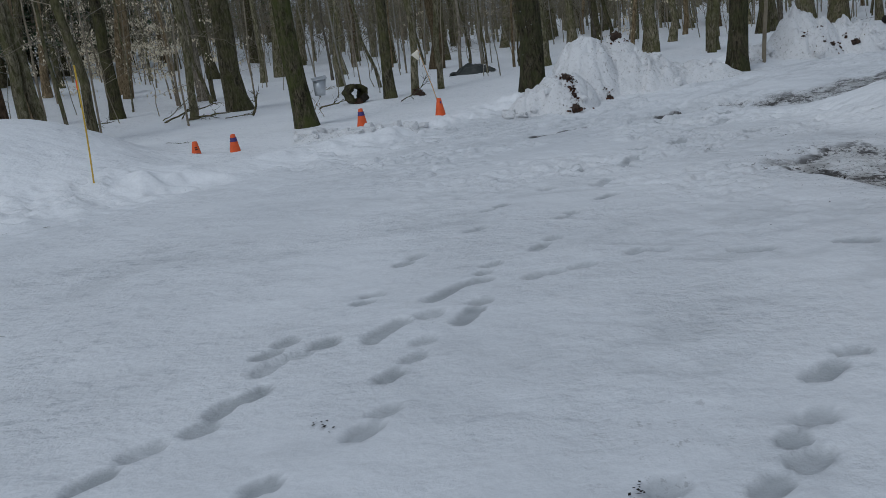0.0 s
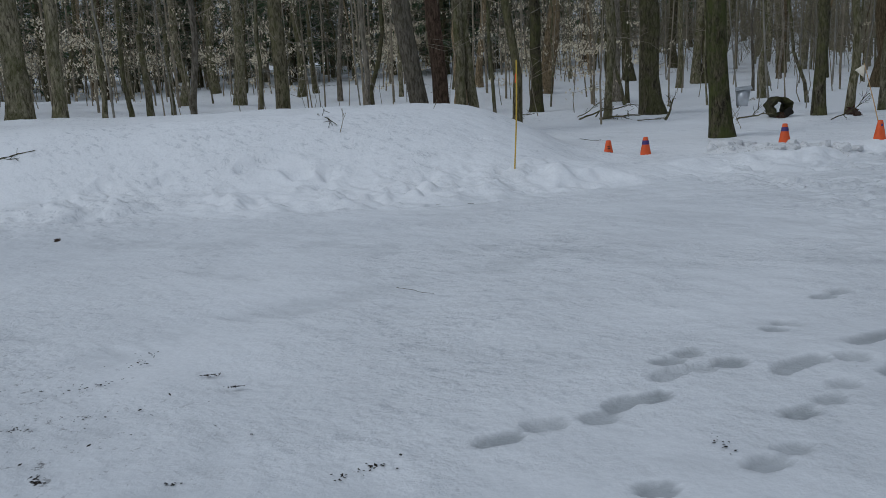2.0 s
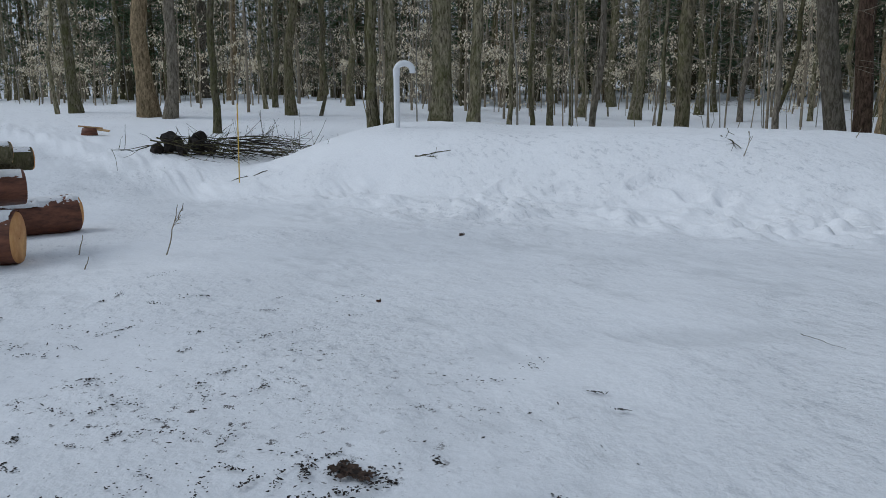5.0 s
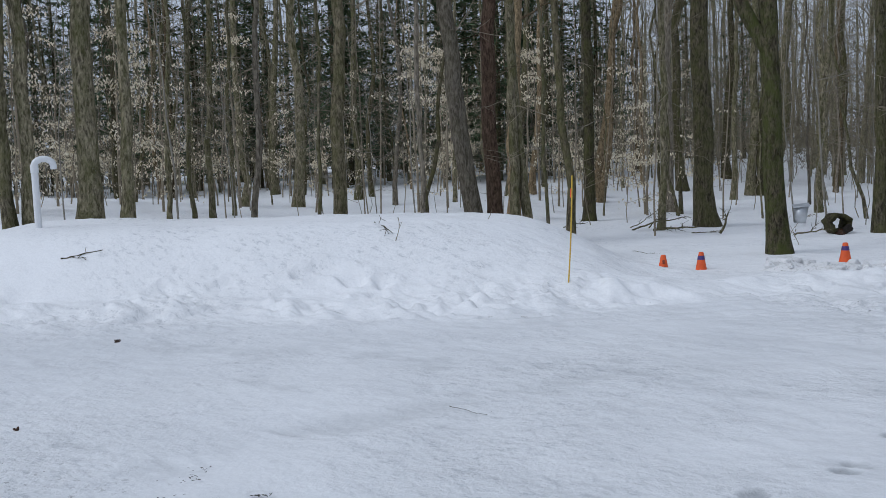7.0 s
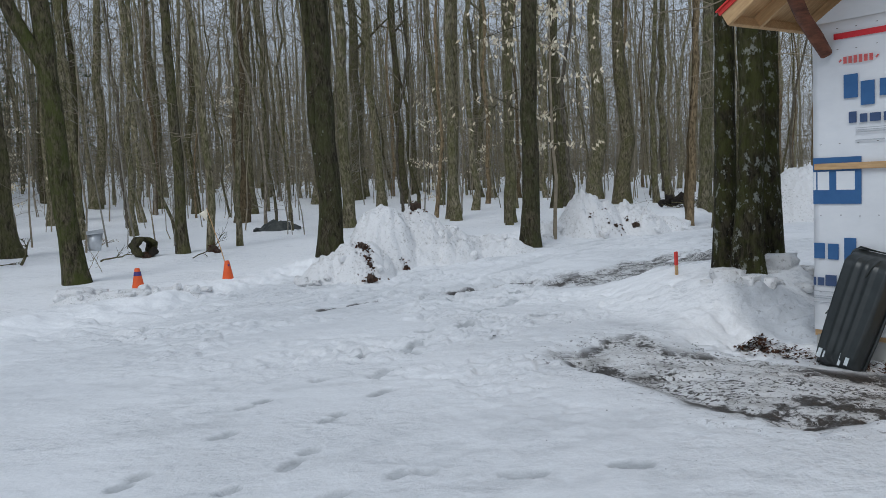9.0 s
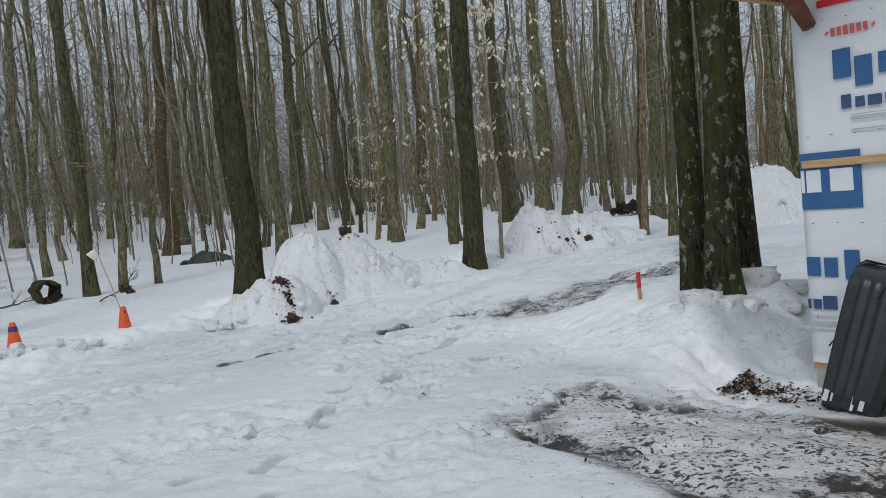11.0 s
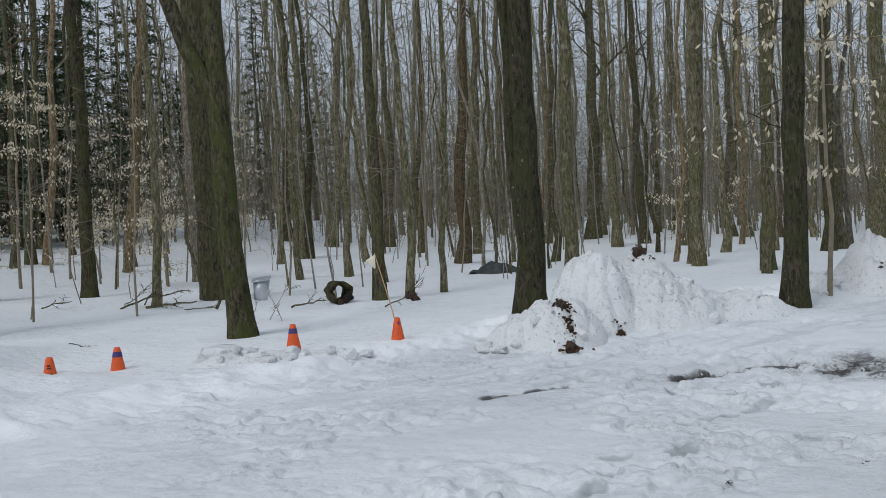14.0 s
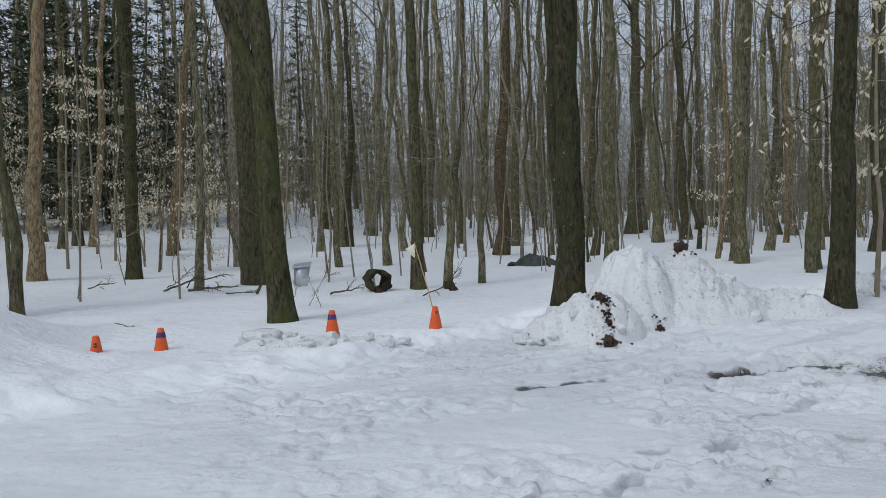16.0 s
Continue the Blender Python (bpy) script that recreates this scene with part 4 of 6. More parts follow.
def understory():
    """Whippy saplings and fine twigs between the trunks."""
    g, p = Geo(), Geo()
    for k in range(600):
        x, y = wood_spot(14, 46)
        z = ground_z(x, y)
        h = 1.5 + 5.5 * rng.random() ** 1.5
        to = p if rng.random() < 0.45 else g
        pts = sway((x, y, z - 0.05), (x + rng.normal() * 0.25, y + rng.normal() * 0.25, z + h), 7, 0.04)
        r = 0.006 + 0.0035 * h
        to.tube(pts, np.linspace(r, 0.004, 7), 4)
        for i in range(int(3 + 1.6 * h)):
            t = 0.38 + 0.6 * rng.random()
            a = rng.random() * 6.283
            j = min(int(t * 6), 5)
            branch(to, pts[j] + (pts[j + 1] - pts[j]) * rng.random(), (math.cos(a), math.sin(a), 0.15 + 0.3 * rng.random()), 0.35 + 0.9 * rng.random(), 0.006, 1 if i % 3 == 0 else 0)
    ob = thing("understory", pose(0, 0, 0), "fine bare saplings and twigs between the trunks", "saplings", kind="stuff")
    tagged(part("saplings", g, TWIG, ob), kind="stuff")
    tagged(part("pale_saplings", p, PALE_TWIG, ob), kind="stuff")


understory()


def leaf_spray(leaves, twigs, at, way, length, count, size):
    """A level beech twig hung with dry leaves."""
    way = np.asarray(way, float) / np.linalg.norm(way)
    pts = sway(at, np.asarray(at) + way * length + np.array([0, 0, -0.06 * length]), 6, length * 0.02)
    twigs.tube(pts, np.linspace(0.007, 0.003, 6), 3)
    t = rng.random(count)
    i = np.minimum((t * 5).astype(int), 4)
    c = pts[i] + (pts[i + 1] - pts[i]) * (t * 5 - i)[:, None]
    c = c + rng.normal(0, 0.05 + 0.06 * rng.random(), (count, 3)) * (1, 1, 0.7) + np.array([0, 0, -0.04])
    u = np.stack([rng.normal(0, 0.5, count), rng.normal(0, 0.5, count), -0.5 - rng.random(count) * 0.5], -1)
    u *= (size * (0.7 + 0.5 * rng.random(count)) / np.linalg.norm(u, axis=1))[:, None]
    v = np.cross(u, rng.normal(0, 1, (count, 3)))
    v *= (size * 0.42 / (np.linalg.norm(v, axis=1) + 1e-9))[:, None]
    leaves.quads(c, u, v)


def beech(height, sprays, low, reach, leaf=0.050, count=25):
    stem, leaves, twigs = Geo(), Geo(), Geo()
    pts = sway((0, 0, -0.1), (rng.normal() * 0.2, rng.normal() * 0.2, height), 10, 0.03)
    stem.tube(pts, np.linspace(0.012 + 0.005 * height, 0.005, 10), 6)
    for k in range(sprays):
        t = low + (1 - low) * rng.random()
        i = min(int(t * 9), 8)
        a = rng.random() * 6.283
        leaf_spray(leaves, twigs, pts[i], (math.cos(a), math.sin(a), 0.12 + 0.20 * rng.normal()), reach * (0.3 + 0.9 * rng.random()), max(int(count * (0.35 + 0.9 * rng.random())), 3), leaf)
    ob = thing("beech_sapling", pose(0, 0, 0), "young beech holding pale dry leaves", "sapling", "beech saplings")
    part("stem", stem, TWIG, ob)
    tagged(part("twig_spray", twigs, TWIG, ob), kind="stuff")
    tagged(part("leaves", leaves, BEECH_LEAF, ob, "pale tan dry leaves"), kind="stuff")
    return ob


near_beech = beech(5.4, 36, 0.34, 1.9, 0.056, 22)
near_beech.matrix_basis = pose(3.40, 17.1, ground_z(3.40, 17.1))
saplings = [beech(3.2, 12, 0.2, 0.9), beech(4.6, 20, 0.15, 1.1), beech(2.4, 9, 0.2, 0.8), beech(6.0, 24, 0.2, 1.2)]
placed = set()
for k in range(230):
    while True:
        x, y = wood_spot(19, 44)
        if x < -0.45 * (y - 4) or rng.random() < 0.05:
            break
    m = pose(x, y, ground_z(x, y), 0, 0, 360 * rng.random())
    s = saplings[k % 4]
    if k < 4:
        s.matrix_basis = m
    else:
        copy_thing(s, m)


def hemlock(height):
    trunk, needles, limbs = Geo(), Geo(), Geo()
    pts, rad = trunk_line(0.26, (0, 0), height, 12, 0.03)
    trunk.tube(pts, rad, 8)
    for k in range(62):
        t = 0.10 + 0.88 * (k + rng.random()) / 62
        a = k * 2.4 + rng.random()
        length = (0.5 + 2.4 * (1 - t)) * (0.7 + 0.5 * rng.random())
        at = np.array([0, 0, height * t])
        way = np.array([math.cos(a), math.sin(a), 0.05])
        line = at + np.linspace(0, 1, 6)[:, None] * way * length + np.linspace(0, 1, 6)[:, None] ** 2 * np.array([0, 0, -0.30 * length])
        limbs.tube(line, np.linspace(0.02, 0.004, 6), 3)
        n = int(16 + 14 * length)
        s = rng.random(n) ** 0.8
        i = np.minimum((s * 5).astype(int), 4)
        c = line[i] + (line[i + 1] - line[i]) * (s * 5 - i)[:, None] + rng.normal(0, 1, (n, 3)) * (0.14, 0.14, 0.05)
        u = rng.normal(0, 1, (n, 3)) * (1, 1, 0.35) + way
        u *= (0.20 * (0.6 + 0.6 * rng.random(n)) / np.linalg.norm(u, axis=1))[:, None]
        v = np.cross(u, rng.normal(0, 0.25, (n, 3)) + (0, 0, 1))
        v *= (0.055 / (np.linalg.norm(v, axis=1) + 1e-9))[:, None]
        needles.quads(c, u, v)
    ob = thing("hemlock", pose(0, 0, 0), "dark green hemlock deep in the woods", "conifer", "hemlocks in the woods")
    part("trunk", trunk, BARK_DARK, ob)
    tagged(part("limb_whorl", limbs, TWIG, ob), kind="stuff")
    tagged(part("needles", needles, NEEDLES, ob, "dark green drooping needle sprays"), kind="stuff")
    return ob


hemlocks = [hemlock(12), hemlock(15), hemlock(9)]
for k in range(95):
    while True:
        x, y = wood_spot(33, 60)
        if x < -0.55 * (y - 4) + (12 if rng.random() < 0.12 else 0):
            break
    m = pose(x, y, ground_z(x, y), 0, 0, 360 * rng.random())
    if k < 3:
        hemlocks[k].matrix_basis = m
    else:
        copy_thing(hemlocks[k % 3], m)


# ---- snow piles ----
def chunk_mesh(size, seed):
    """A broken block of crusted snow."""
    bm = bmesh.new()
    bmesh.ops.create_icosphere(bm, subdivisions=2, radius=size)
    for v in bm.verts:
        p = v.co * (1.6 / size) + Vector((seed * 3.1, seed * 1.7, 0))
        v.co *= 1 + 0.45 * noise.noise(p * 0.7) + 0.2 * noise.noise(p * 2)
        v.co = Vector([max(min(a, size * 0.72), -size * 0.72) for a in v.co])
    me = bpy.data.meshes.new("chunk")
    bm.to_mesh(me)
    bm.free()
    me.materials.append(PILE_SNOW)
    return me


CHUNKS = [chunk_mesh(0.085, 1), chunk_mesh(0.07, 2), chunk_mesh(0.055, 3)]


PILE_TOPS = []


def pile_z(x, y):
    """Height of the snow surface, piles included."""
    best = ground_z(x, y)
    for gx, gy, z in PILE_TOPS:
        if gx[0] < x < gx[-1] and gy[0] < y < gy[-1]:
            best = max(best, float(z[min(int((y - gy[0]) / (gy[1] - gy[0])), len(gy) - 1), min(int((x - gx[0]) / (gx[1] - gx[0])), len(gx) - 1)]))
    return best


def snow_pile(label, lobes, seed, rough=0.16, step=0.028, group="ploughed snow piles"):
    """A heap of ploughed snow: rounded lobes broken into chunks. Lobes: x, y, radius x, radius y, height."""
    x0, x1 = min(l[0] - l[2] for l in lobes) - 0.4, max(l[0] + l[2] for l in lobes) + 0.4
    y0, y1 = min(l[1] - l[3] for l in lobes) - 0.4, max(l[1] + l[3] for l in lobes) + 0.4
    gx, gy = np.arange(x0, x1, step), np.arange(y0, y1, step)
    x, y = np.meshgrid(gx, gy)
    h = np.zeros_like(x) - 0.10
    for lx, ly, rx, ry, lh in lobes:
        d = np.hypot((x - lx) / rx, (y - ly) / ry) + 0.22 * (fbm(x * 1.6, y * 1.6, seed + 1) - 0.5)
        h = np.maximum(h, lh * (1 - np.clip(d, 0, 1.3) ** 2.4)) if lh > 0 else h
    chunks = fbm(x * 3.2, y * 3.2, seed + 2)
    body = smooth(-0.05, 0.25, h)
    patch = smooth(0.36, 0.58, fbm(x * 1.1, y * 1.1, seed + 6))
    h = h + body * rough * ((chunks - 0.5) * 1.3 + patch * (0.75 * broken(x, y, 0.30, seed + 11) + 0.42 * broken(x, y, 0.13, seed + 17)) + 0.16 * broken(x, y, 0.09, seed + 23))
    cracks = np.abs(fbm(x * 5, y * 5, seed + 4, 3) - 0.5)
    h = h - body * 0.06 * smooth(0.05, 0.0, cracks) + body * 0.12 * (fbm(x * 7, y * 7, seed + 3) - 0.5)
    z = ground_shape(x, y) + h - 0.02
    n, m = len(gx), len(gy)
    i = np.arange(m - 1)[:, None] * n + np.arange(n - 1)[None]
    quads = np.stack([i, i + 1, i + n + 1, i + n], -1).reshape(-1, 4)
    keep = (h.ravel()[quads] > -0.10).any(1)
    cx, cy = (x0 + x1) / 2, (y0 + y1) / 2
    v = np.stack([x - cx, y - cy, z], -1).reshape(-1, 3)
    used_v, inverse = np.unique(quads[keep], return_inverse=True)
    g = Geo()
    g.add(v[used_v], inverse.reshape(-1, 4))
    PILE_TOPS.append((gx, gy, z))
    ob = thing("snow_pile", pose(cx, cy, 0), label, "snow pile", group)
    part("snow_body", g, PILE_SNOW, ob)
    inside = np.argwhere((h > 0.03) & (h < 0.45))
    for k in range(16):
        row, col = inside[int(rng.random() * len(inside))]
        s = 0.6 + 0.9 * rng.random()
        c = part("chunk", CHUNKS[k % 3], PILE_SNOW, ob)
        c.matrix_basis = pose(gx[col] - cx, gy[row] - cy, z[row, col] + 0.01, rng.normal() * 20, rng.normal() * 20, 360 * rng.random()) @ Matrix.Diagonal((s, s * 0.8, s * 0.7, 1))
    return ob


def snow_chunk(x, y, size, seed, flat=0.7, lift=0.0, name_label="loose lump of crusty snow on the bank"):
    bm = bmesh.new()
    bmesh.ops.create_icosphere(bm, subdivisions=3, radius=size)
    for v in bm.verts:
        p = v.co * (2.2 / size) + Vector((seed * 3.1, seed * 1.7, 0))
        k = 1 + 0.40 * noise.noise(p * 0.5) + 0.45 * noise.noise(p * 1.3) + 0.22 * noise.noise(p * 3.5)
        v.co = Vector((v.co.x * k, v.co.y * k, max(min(v.co.z * k, size * 0.62), -size * 0.6) * flat))
    for f in bm.faces:
        f.smooth = True
    me = bpy.data.meshes.new("snow_lump")
    bm.to_mesh(me)
    bm.free()
    me.materials.append(PILE_SNOW)
    ob = new("snow_lump", me)
    ob.matrix_basis = pose(x, y, ground_z(x, y) + size * 0.25 + lift, 0, 0, seed * 47)
    return tagged(ob, name_label, "snow lump", "loose snow lumps")


snow_pile("tall ploughed heap of dirty snow around a tree foot", [(0.32, 14.95, 0.60, 0.75, 0.86), (-0.05, 14.05, 0.55, 0.55, 0.50), (0.95, 15.2, 1.0, 0.75, 0.56), (1.75, 15.45, 1.05, 0.55, 0.32), (-0.50, 13.9, 0.42, 0.38, 0.24), (0.92, 16.35, 0.55, 0.50, 0.66)], 201)
snow_pile("ploughed heap of dirty snow beside the track", [(4.20, 17.85, 0.75, 0.70, 0.78), (3.55, 17.65, 0.45, 0.40, 0.30), (5.05, 18.05, 0.85, 0.65, 0.52), (5.75, 18.2, 0.65, 0.45, 0.28)], 211)
snow_pile("high snow heap far down the track", [(9.2, 19.3, 1.2, 1.2, 1.10), (10.6, 19.0, 1.6, 1.3, 0.95), (12.2, 18.6, 1.6, 1.2, 0.7)], 221)
snow_pile("low crusty snow ridge beside the cones", [(-2.95, 12.75, 0.42, 0.32, 0.10), (-2.4, 12.85, 0.5, 0.28, 0.07), (-3.4, 12.70, 0.4, 0.3, 0.09)], 241, 0.14, 0.03)
for x, y, s, k in ((-3.52, 12.95, 0.20, 1), (-3.28, 13.02, 0.13, 2), (-2.72, 12.3, 0.11, 3), (-2.62, 12.62, 0.10, 4), (-1.95, 13.1, 0.07, 5), (4.30, 10.55, 0.20, 6), (4.62, 10.35, 0.12, 7), (4.30, 9.95, 0.10, 10), (-0.80, 13.70, 0.12, 12), (-0.62, 13.5, 0.08, 13), (3.55, 9.93, 0.15, 21), (3.70, 9.84, 0.11, 22), (3.40, 10.02, 0.08, 23), (3.88, 9.86, 0.10, 24), (4.02, 9.95, 0.08, 25), (4.12, 10.25, 0.12, 26), (3.30, 10.15, 0.05, 27), (3.25, 17.2, 0.15, 14), (3.05, 17.1, 0.10, 15)):
    snow_chunk(x, y, s, k, 1.15 if k == 21 else 0.95 if k == 6 or k > 21 else 0.7, -0.05 if k > 20 else 0.0)


def leaf_clump(x, y, z, size, count, label):
    """Wet dead leaves frozen into a clod."""
    core = bmesh.new()
    bmesh.ops.create_icosphere(core, subdivisions=2, radius=size * 0.60)
    for v in core.verts:
        v.co *= 1 + 0.5 * noise.noise(v.co * (3 / size) + Vector((x, y, z)))
    ob = thing("leaf_clod", pose(x, y, z), label, "dead leaves", "clods of dead leaves")
    part("clod", core, SOIL, ob)
    g = Geo()
    c = rng.normal(0, 1, (count, 3))
    c = c / np.linalg.norm(c, axis=1)[:, None] * size * (0.40 + 0.45 * rng.random((count, 1)))
    u = rng.normal(0, 1, (count, 3))
    u *= (min(0.026, size * 0.45) / np.linalg.norm(u, axis=1))[:, None]
    v = np.cross(u, rng.normal(0, 1, (count, 3)))
    v *= (min(0.017, size * 0.3) / (np.linalg.norm(v, axis=1) + 1e-9))[:, None]
    g.quads(c, u, v)
    tagged(part("leaves", g, DEAD_LEAF, ob), kind="stuff")




def leaves_on_pile(x, y, size, count, label):
    """Dead leaves and a sunken clod lying on the face of a snow heap."""
    z = pile_z(x, y)
    ob = thing("leaf_clod", pose(x, y, z), label, "dead leaves", "clods of dead leaves")
    core = bmesh.new()
    bmesh.ops.create_icosphere(core, subdivisions=3, radius=size * 0.55)
    for v in core.verts:
        v.co *= 1 + 0.6 * noise.noise(v.co * (3 / size) + Vector((x, y, z))) + 0.3 * noise.noise(v.co * (9 / size) + Vector((y, x, z)))
    part("clod", core, SOIL, ob)
    g = Geo()
    off = rng.normal(0, size * 0.55, (count, 2))
    c = np.array([(a, b, pile_z(x + a, y + b) - z + 0.008 + 0.012 * rng.random()) for a, b in off])
    u = rng.normal(0, 1, (count, 3))
    u *= (0.024 / np.linalg.norm(u, axis=1))[:, None]
    v = np.cross(u, rng.normal(0, 1, (count, 3)))
    v *= (0.015 / (np.linalg.norm(v, axis=1) + 1e-9))[:, None]
    g.quads(c, u, v)
    tagged(part("leaves", g, DEAD_LEAF, ob), kind="stuff")


for x, y, size, count in ((0.15, 13.52, 0.13, 70), (0.12, 13.66, 0.07, 34), (0.04, 13.80, 0.11, 60), (0.10, 13.74, 0.05, 20)):
    leaves_on_pile(x, y, size, count, "red-brown dead leaves frozen in the snow heap")
leaves_on_pile(0.64, 14.28, 0.08, 24, "dark clod sticking out of the snow heap")
leaves_on_pile(0.88, 16.32, 0.15, 90, "dark leaf-covered clod behind the snow heap")
for x, y, size in ((4.30, 17.30, 0.06), (4.46, 17.33, 0.05), (4.60, 17.36, 0.07), (5.02, 17.50, 0.12), (4.42, 17.48, 0.05), (4.12, 17.32, 0.05), (4.75, 17.45, 0.05), (4.22, 17.42, 0.04), (4.90, 17.62, 0.04)):
    leaves_on_pile(x, y, size, 10, "dark dirt clod on the snow heap")


# ---- cones, poles, pipe ----
def traffic_cone(x, y, visible, label, band=False, marks=False, tilt=0.0):
    z = ground_z(x, y)
    h = 0.46
    ob = thing("traffic_cone", pose(x, y, z + visible - h, tilt, 0, 20), label, "traffic cone", "cones along the snow bank")
    bm = bmesh.new()
    rings = [(0.118, 0.0), (0.112, 0.03), (0.034, h - 0.02), (0.030, h - 0.004), (0.022, h), (0.018, h - 0.03)]
    prev = None
    for r, zz in rings:
        loop = [bm.verts.new((r * math.cos(a), r * math.sin(a), zz)) for a in np.linspace(0, 2 * math.pi, 24, endpoint=False)]
        if prev:
            for k in range(24):
                bm.faces.new((prev[k], prev[(k + 1) % 24], loop[(k + 1) % 24], loop[k])).smooth = True
        prev = loop
    part("body", bm, ORANGE, ob)
    part("base", box(0.29, 0.29, 0.03, (0, 0, -0.012), 0.008), ORANGE, ob)
    if band:
        r = lambda zz: 0.112 + (zz - 0.03) / (h - 0.05) * (0.034 - 0.112) + 0.0025
        part("band", cone(r(h - 0.10), r(h - 0.045), 0.055, 24, (0, 0, h - 0.10), False), PURPLE, ob, "purple tape band")
    if marks:
        for k, (zz, w) in enumerate(((h - 0.075, 0.030), (h - 0.10, 0.034), (h - 0.155, 0.05))):
            rr = 0.112 + (zz - 0.03) / (h - 0.05) * (0.034 - 0.112)
            part("mark", box(w, 0.006, 0.014, (0.004 * k, -rr - 0.001, zz)), BLACK_INK, ob, "black marker stroke", pose(0, 0, 0, 0, 0, 8))
    return ob


traffic_cone(-4.65, 11.69, 0.150, "small orange cone with black marks sunk in snow", marks=True)
traffic_cone(-4.47, 12.48, 0.238, "orange cone with a purple band sunk in snow", band=True)
traffic_cone(-2.88, 13.36, 0.302, "orange cone with a purple band behind snow lumps", band=True)
cone_d = traffic_cone(-1.81, 13.80, 0.263, "orange cone with a dark smudge and a flag stick in it")
part("smudge", box(0.022, 0.005, 0.03, (0.012, -0.046, 0.40)), PURPLE, cone_d, "dark smudge")

flag_base = 0.345
flag = thing("marker_flag", pose(-1.815, 13.80, flag_base), "cream pennant on a thin stick leaning out of a cone", "flag")
g = Geo()
g.tube([(0, 0, -0.1), (-0.07, 0, 0.2), (-0.15, -0.01, 0.5), (-0.215, -0.02, 0.75)], [0.007, 0.007, 0.006, 0.005], 8)
part("stick", g, PINE, flag)
g = Geo()
cloth = [(-0.212 - 0.11 * s * (1 - t) - 0.0 * t, -0.02 + 0.012 * math.sin(5 * s), 0.74 - 0.14 * t - 0.10 * s * (0.7 - 0.4 * t)) for t in np.linspace(0, 1, 6) for s in np.linspace(0, 1, 6)]
g.add(cloth, [(a * 6 + b, a * 6 + b + 1, a * 6 + b + 7, a * 6 + b + 6) for a in range(5) for b in range(5)])
cloth_part = part("cloth", g, FLAG_CLOTH, flag)
thick = cloth_part.modifiers.new("thickness", "SOLIDIFY")
thick.thickness = 0.002


def marker_pole(x, y, top, label):
    z = ground_z(x, y)
    ob = thing("marker_pole", pose(x, y, z), label, "marker pole", "driveway marker poles")
    g = Geo()
    dx, dy, dz = top[0] - x, top[1] - y, top[2] - z
    t = np.linspace(-0.12, 1, 10)[:, None]
    g.tube(np.array([dx, dy, dz]) * t + np.sin(t * 3) * np.array([0.012, 0.0, 0.0]), np.full(10, 0.0085), 8)
    part("rod", g, YELLOW, ob)
    g = Geo()
    g.tube([np.array([dx, dy, dz]) * k for k in (0.80, 0.88)], [0.011, 0.011], 8)
    part("reflector", g, ORANGE, ob, "orange reflector sleeve")


marker_pole(-4.69, 9.41, (-4.64, 9.44, 1.355), "thin yellow driveway marker stuck in the snow")
marker_pole(-12.03, 4.53, (-12.03, 4.55, 1.245), "thin weathered yellow driveway marker")

pipe = thing("vent_pipe", pose(-12.03, 7.04, ground_z(-12.03, 7.04)), "white plastic vent pipe with a hooked top", "vent pipe")
pz = 1.75 - ground_z(-12.03, 7.04)
g = Geo()
curve_pts = [(0, 0, -0.2), (0, 0, pz * 0.5), (0, 0, pz)]
curve_pts += [(0.048 * (1 - math.cos(a)), 0.115 * (1 - math.cos(a)), pz + 0.10 * math.sin(a)) for a in np.linspace(0.3, math.pi, 10)]
curve_pts += [(0.096, 0.23, pz - 0.05)]
g.tube(curve_pts, np.full(len(curve_pts), 0.047), 16)
part("tube", g, WHITE_PLASTIC, pipe)
g = Geo()
g.tube([(0, 0, pz - 0.10), (0, 0, pz + 0.02)], [0.054, 0.054], 16)
part("collar", g, WHITE_PLASTIC, pipe)

# ---- sap bucket on the mossy tree ----
bucket = thing("sap_bucket", pose(-3.78, 14.47, 0.55, 0, 4, 20), "galvanised sap bucket with a lid hung on a tree", "bucket")
part("pail", cone(0.082, 0.105, 0.25, 24), GALVANISED, bucket)
part("lid", box(0.23, 0.25, 0.012, (0, 0, 0.262), 0.004, pose(0, 0, 0, 8, -10, 0)), GALVANISED, bucket, "hinged sheet-metal lid")
g = Geo()
g.tube([(0.106 * math.cos(a), 0.106 * math.sin(a), 0.247) for a in np.linspace(0, 2 * math.pi, 25)], np.full(25, 0.005), 6)
part("rim", g, GALVANISED, bucket)
part("spout", cone(0.012, 0.012, 0.1, 10, (0, 0, 0)), GALVANISED, bucket, "metal spile", pose(-0.10, 0, 0.235, 0, 80, 0))

# ---- hollow log, dark sheet, sticks ----
hollow = thing("hollow_log", pose(-4.36, 18.75, ground_z(-4.36, 18.75) + 0.18, 0, 0, 38) @ Matrix.Scale(0.82, 4), "short hollow rotten log lying in the snow", "log")
g = Geo()
rings = []
ang = np.linspace(0, 2 * math.pi, 32, endpoint=False)
for along, r, rag in ((-0.26, 0.25, 1), (-0.12, 0.262, 0), (0.04, 0.25, 0), (0.24, 0.24, 1), (0.23, 0.165, 1), (0.0, 0.16, 0), (-0.24, 0.165, 1), (-0.26, 0.25, 1)):
    rr = r * (1 + 0.07 * np.sin(3 * ang + 1) + 0.04 * np.sin(7 * ang))
    rings.append(np.stack([rr * np.cos(ang), along + rag * 0.05 * np.sin(4 * ang + 2) + rag * 0.03 * np.sin(9 * ang), rr * np.sin(ang)], -1))
k, j = np.arange(7)[:, None] * 32, np.arange(32)[None]
j2 = (j + 1) % 32
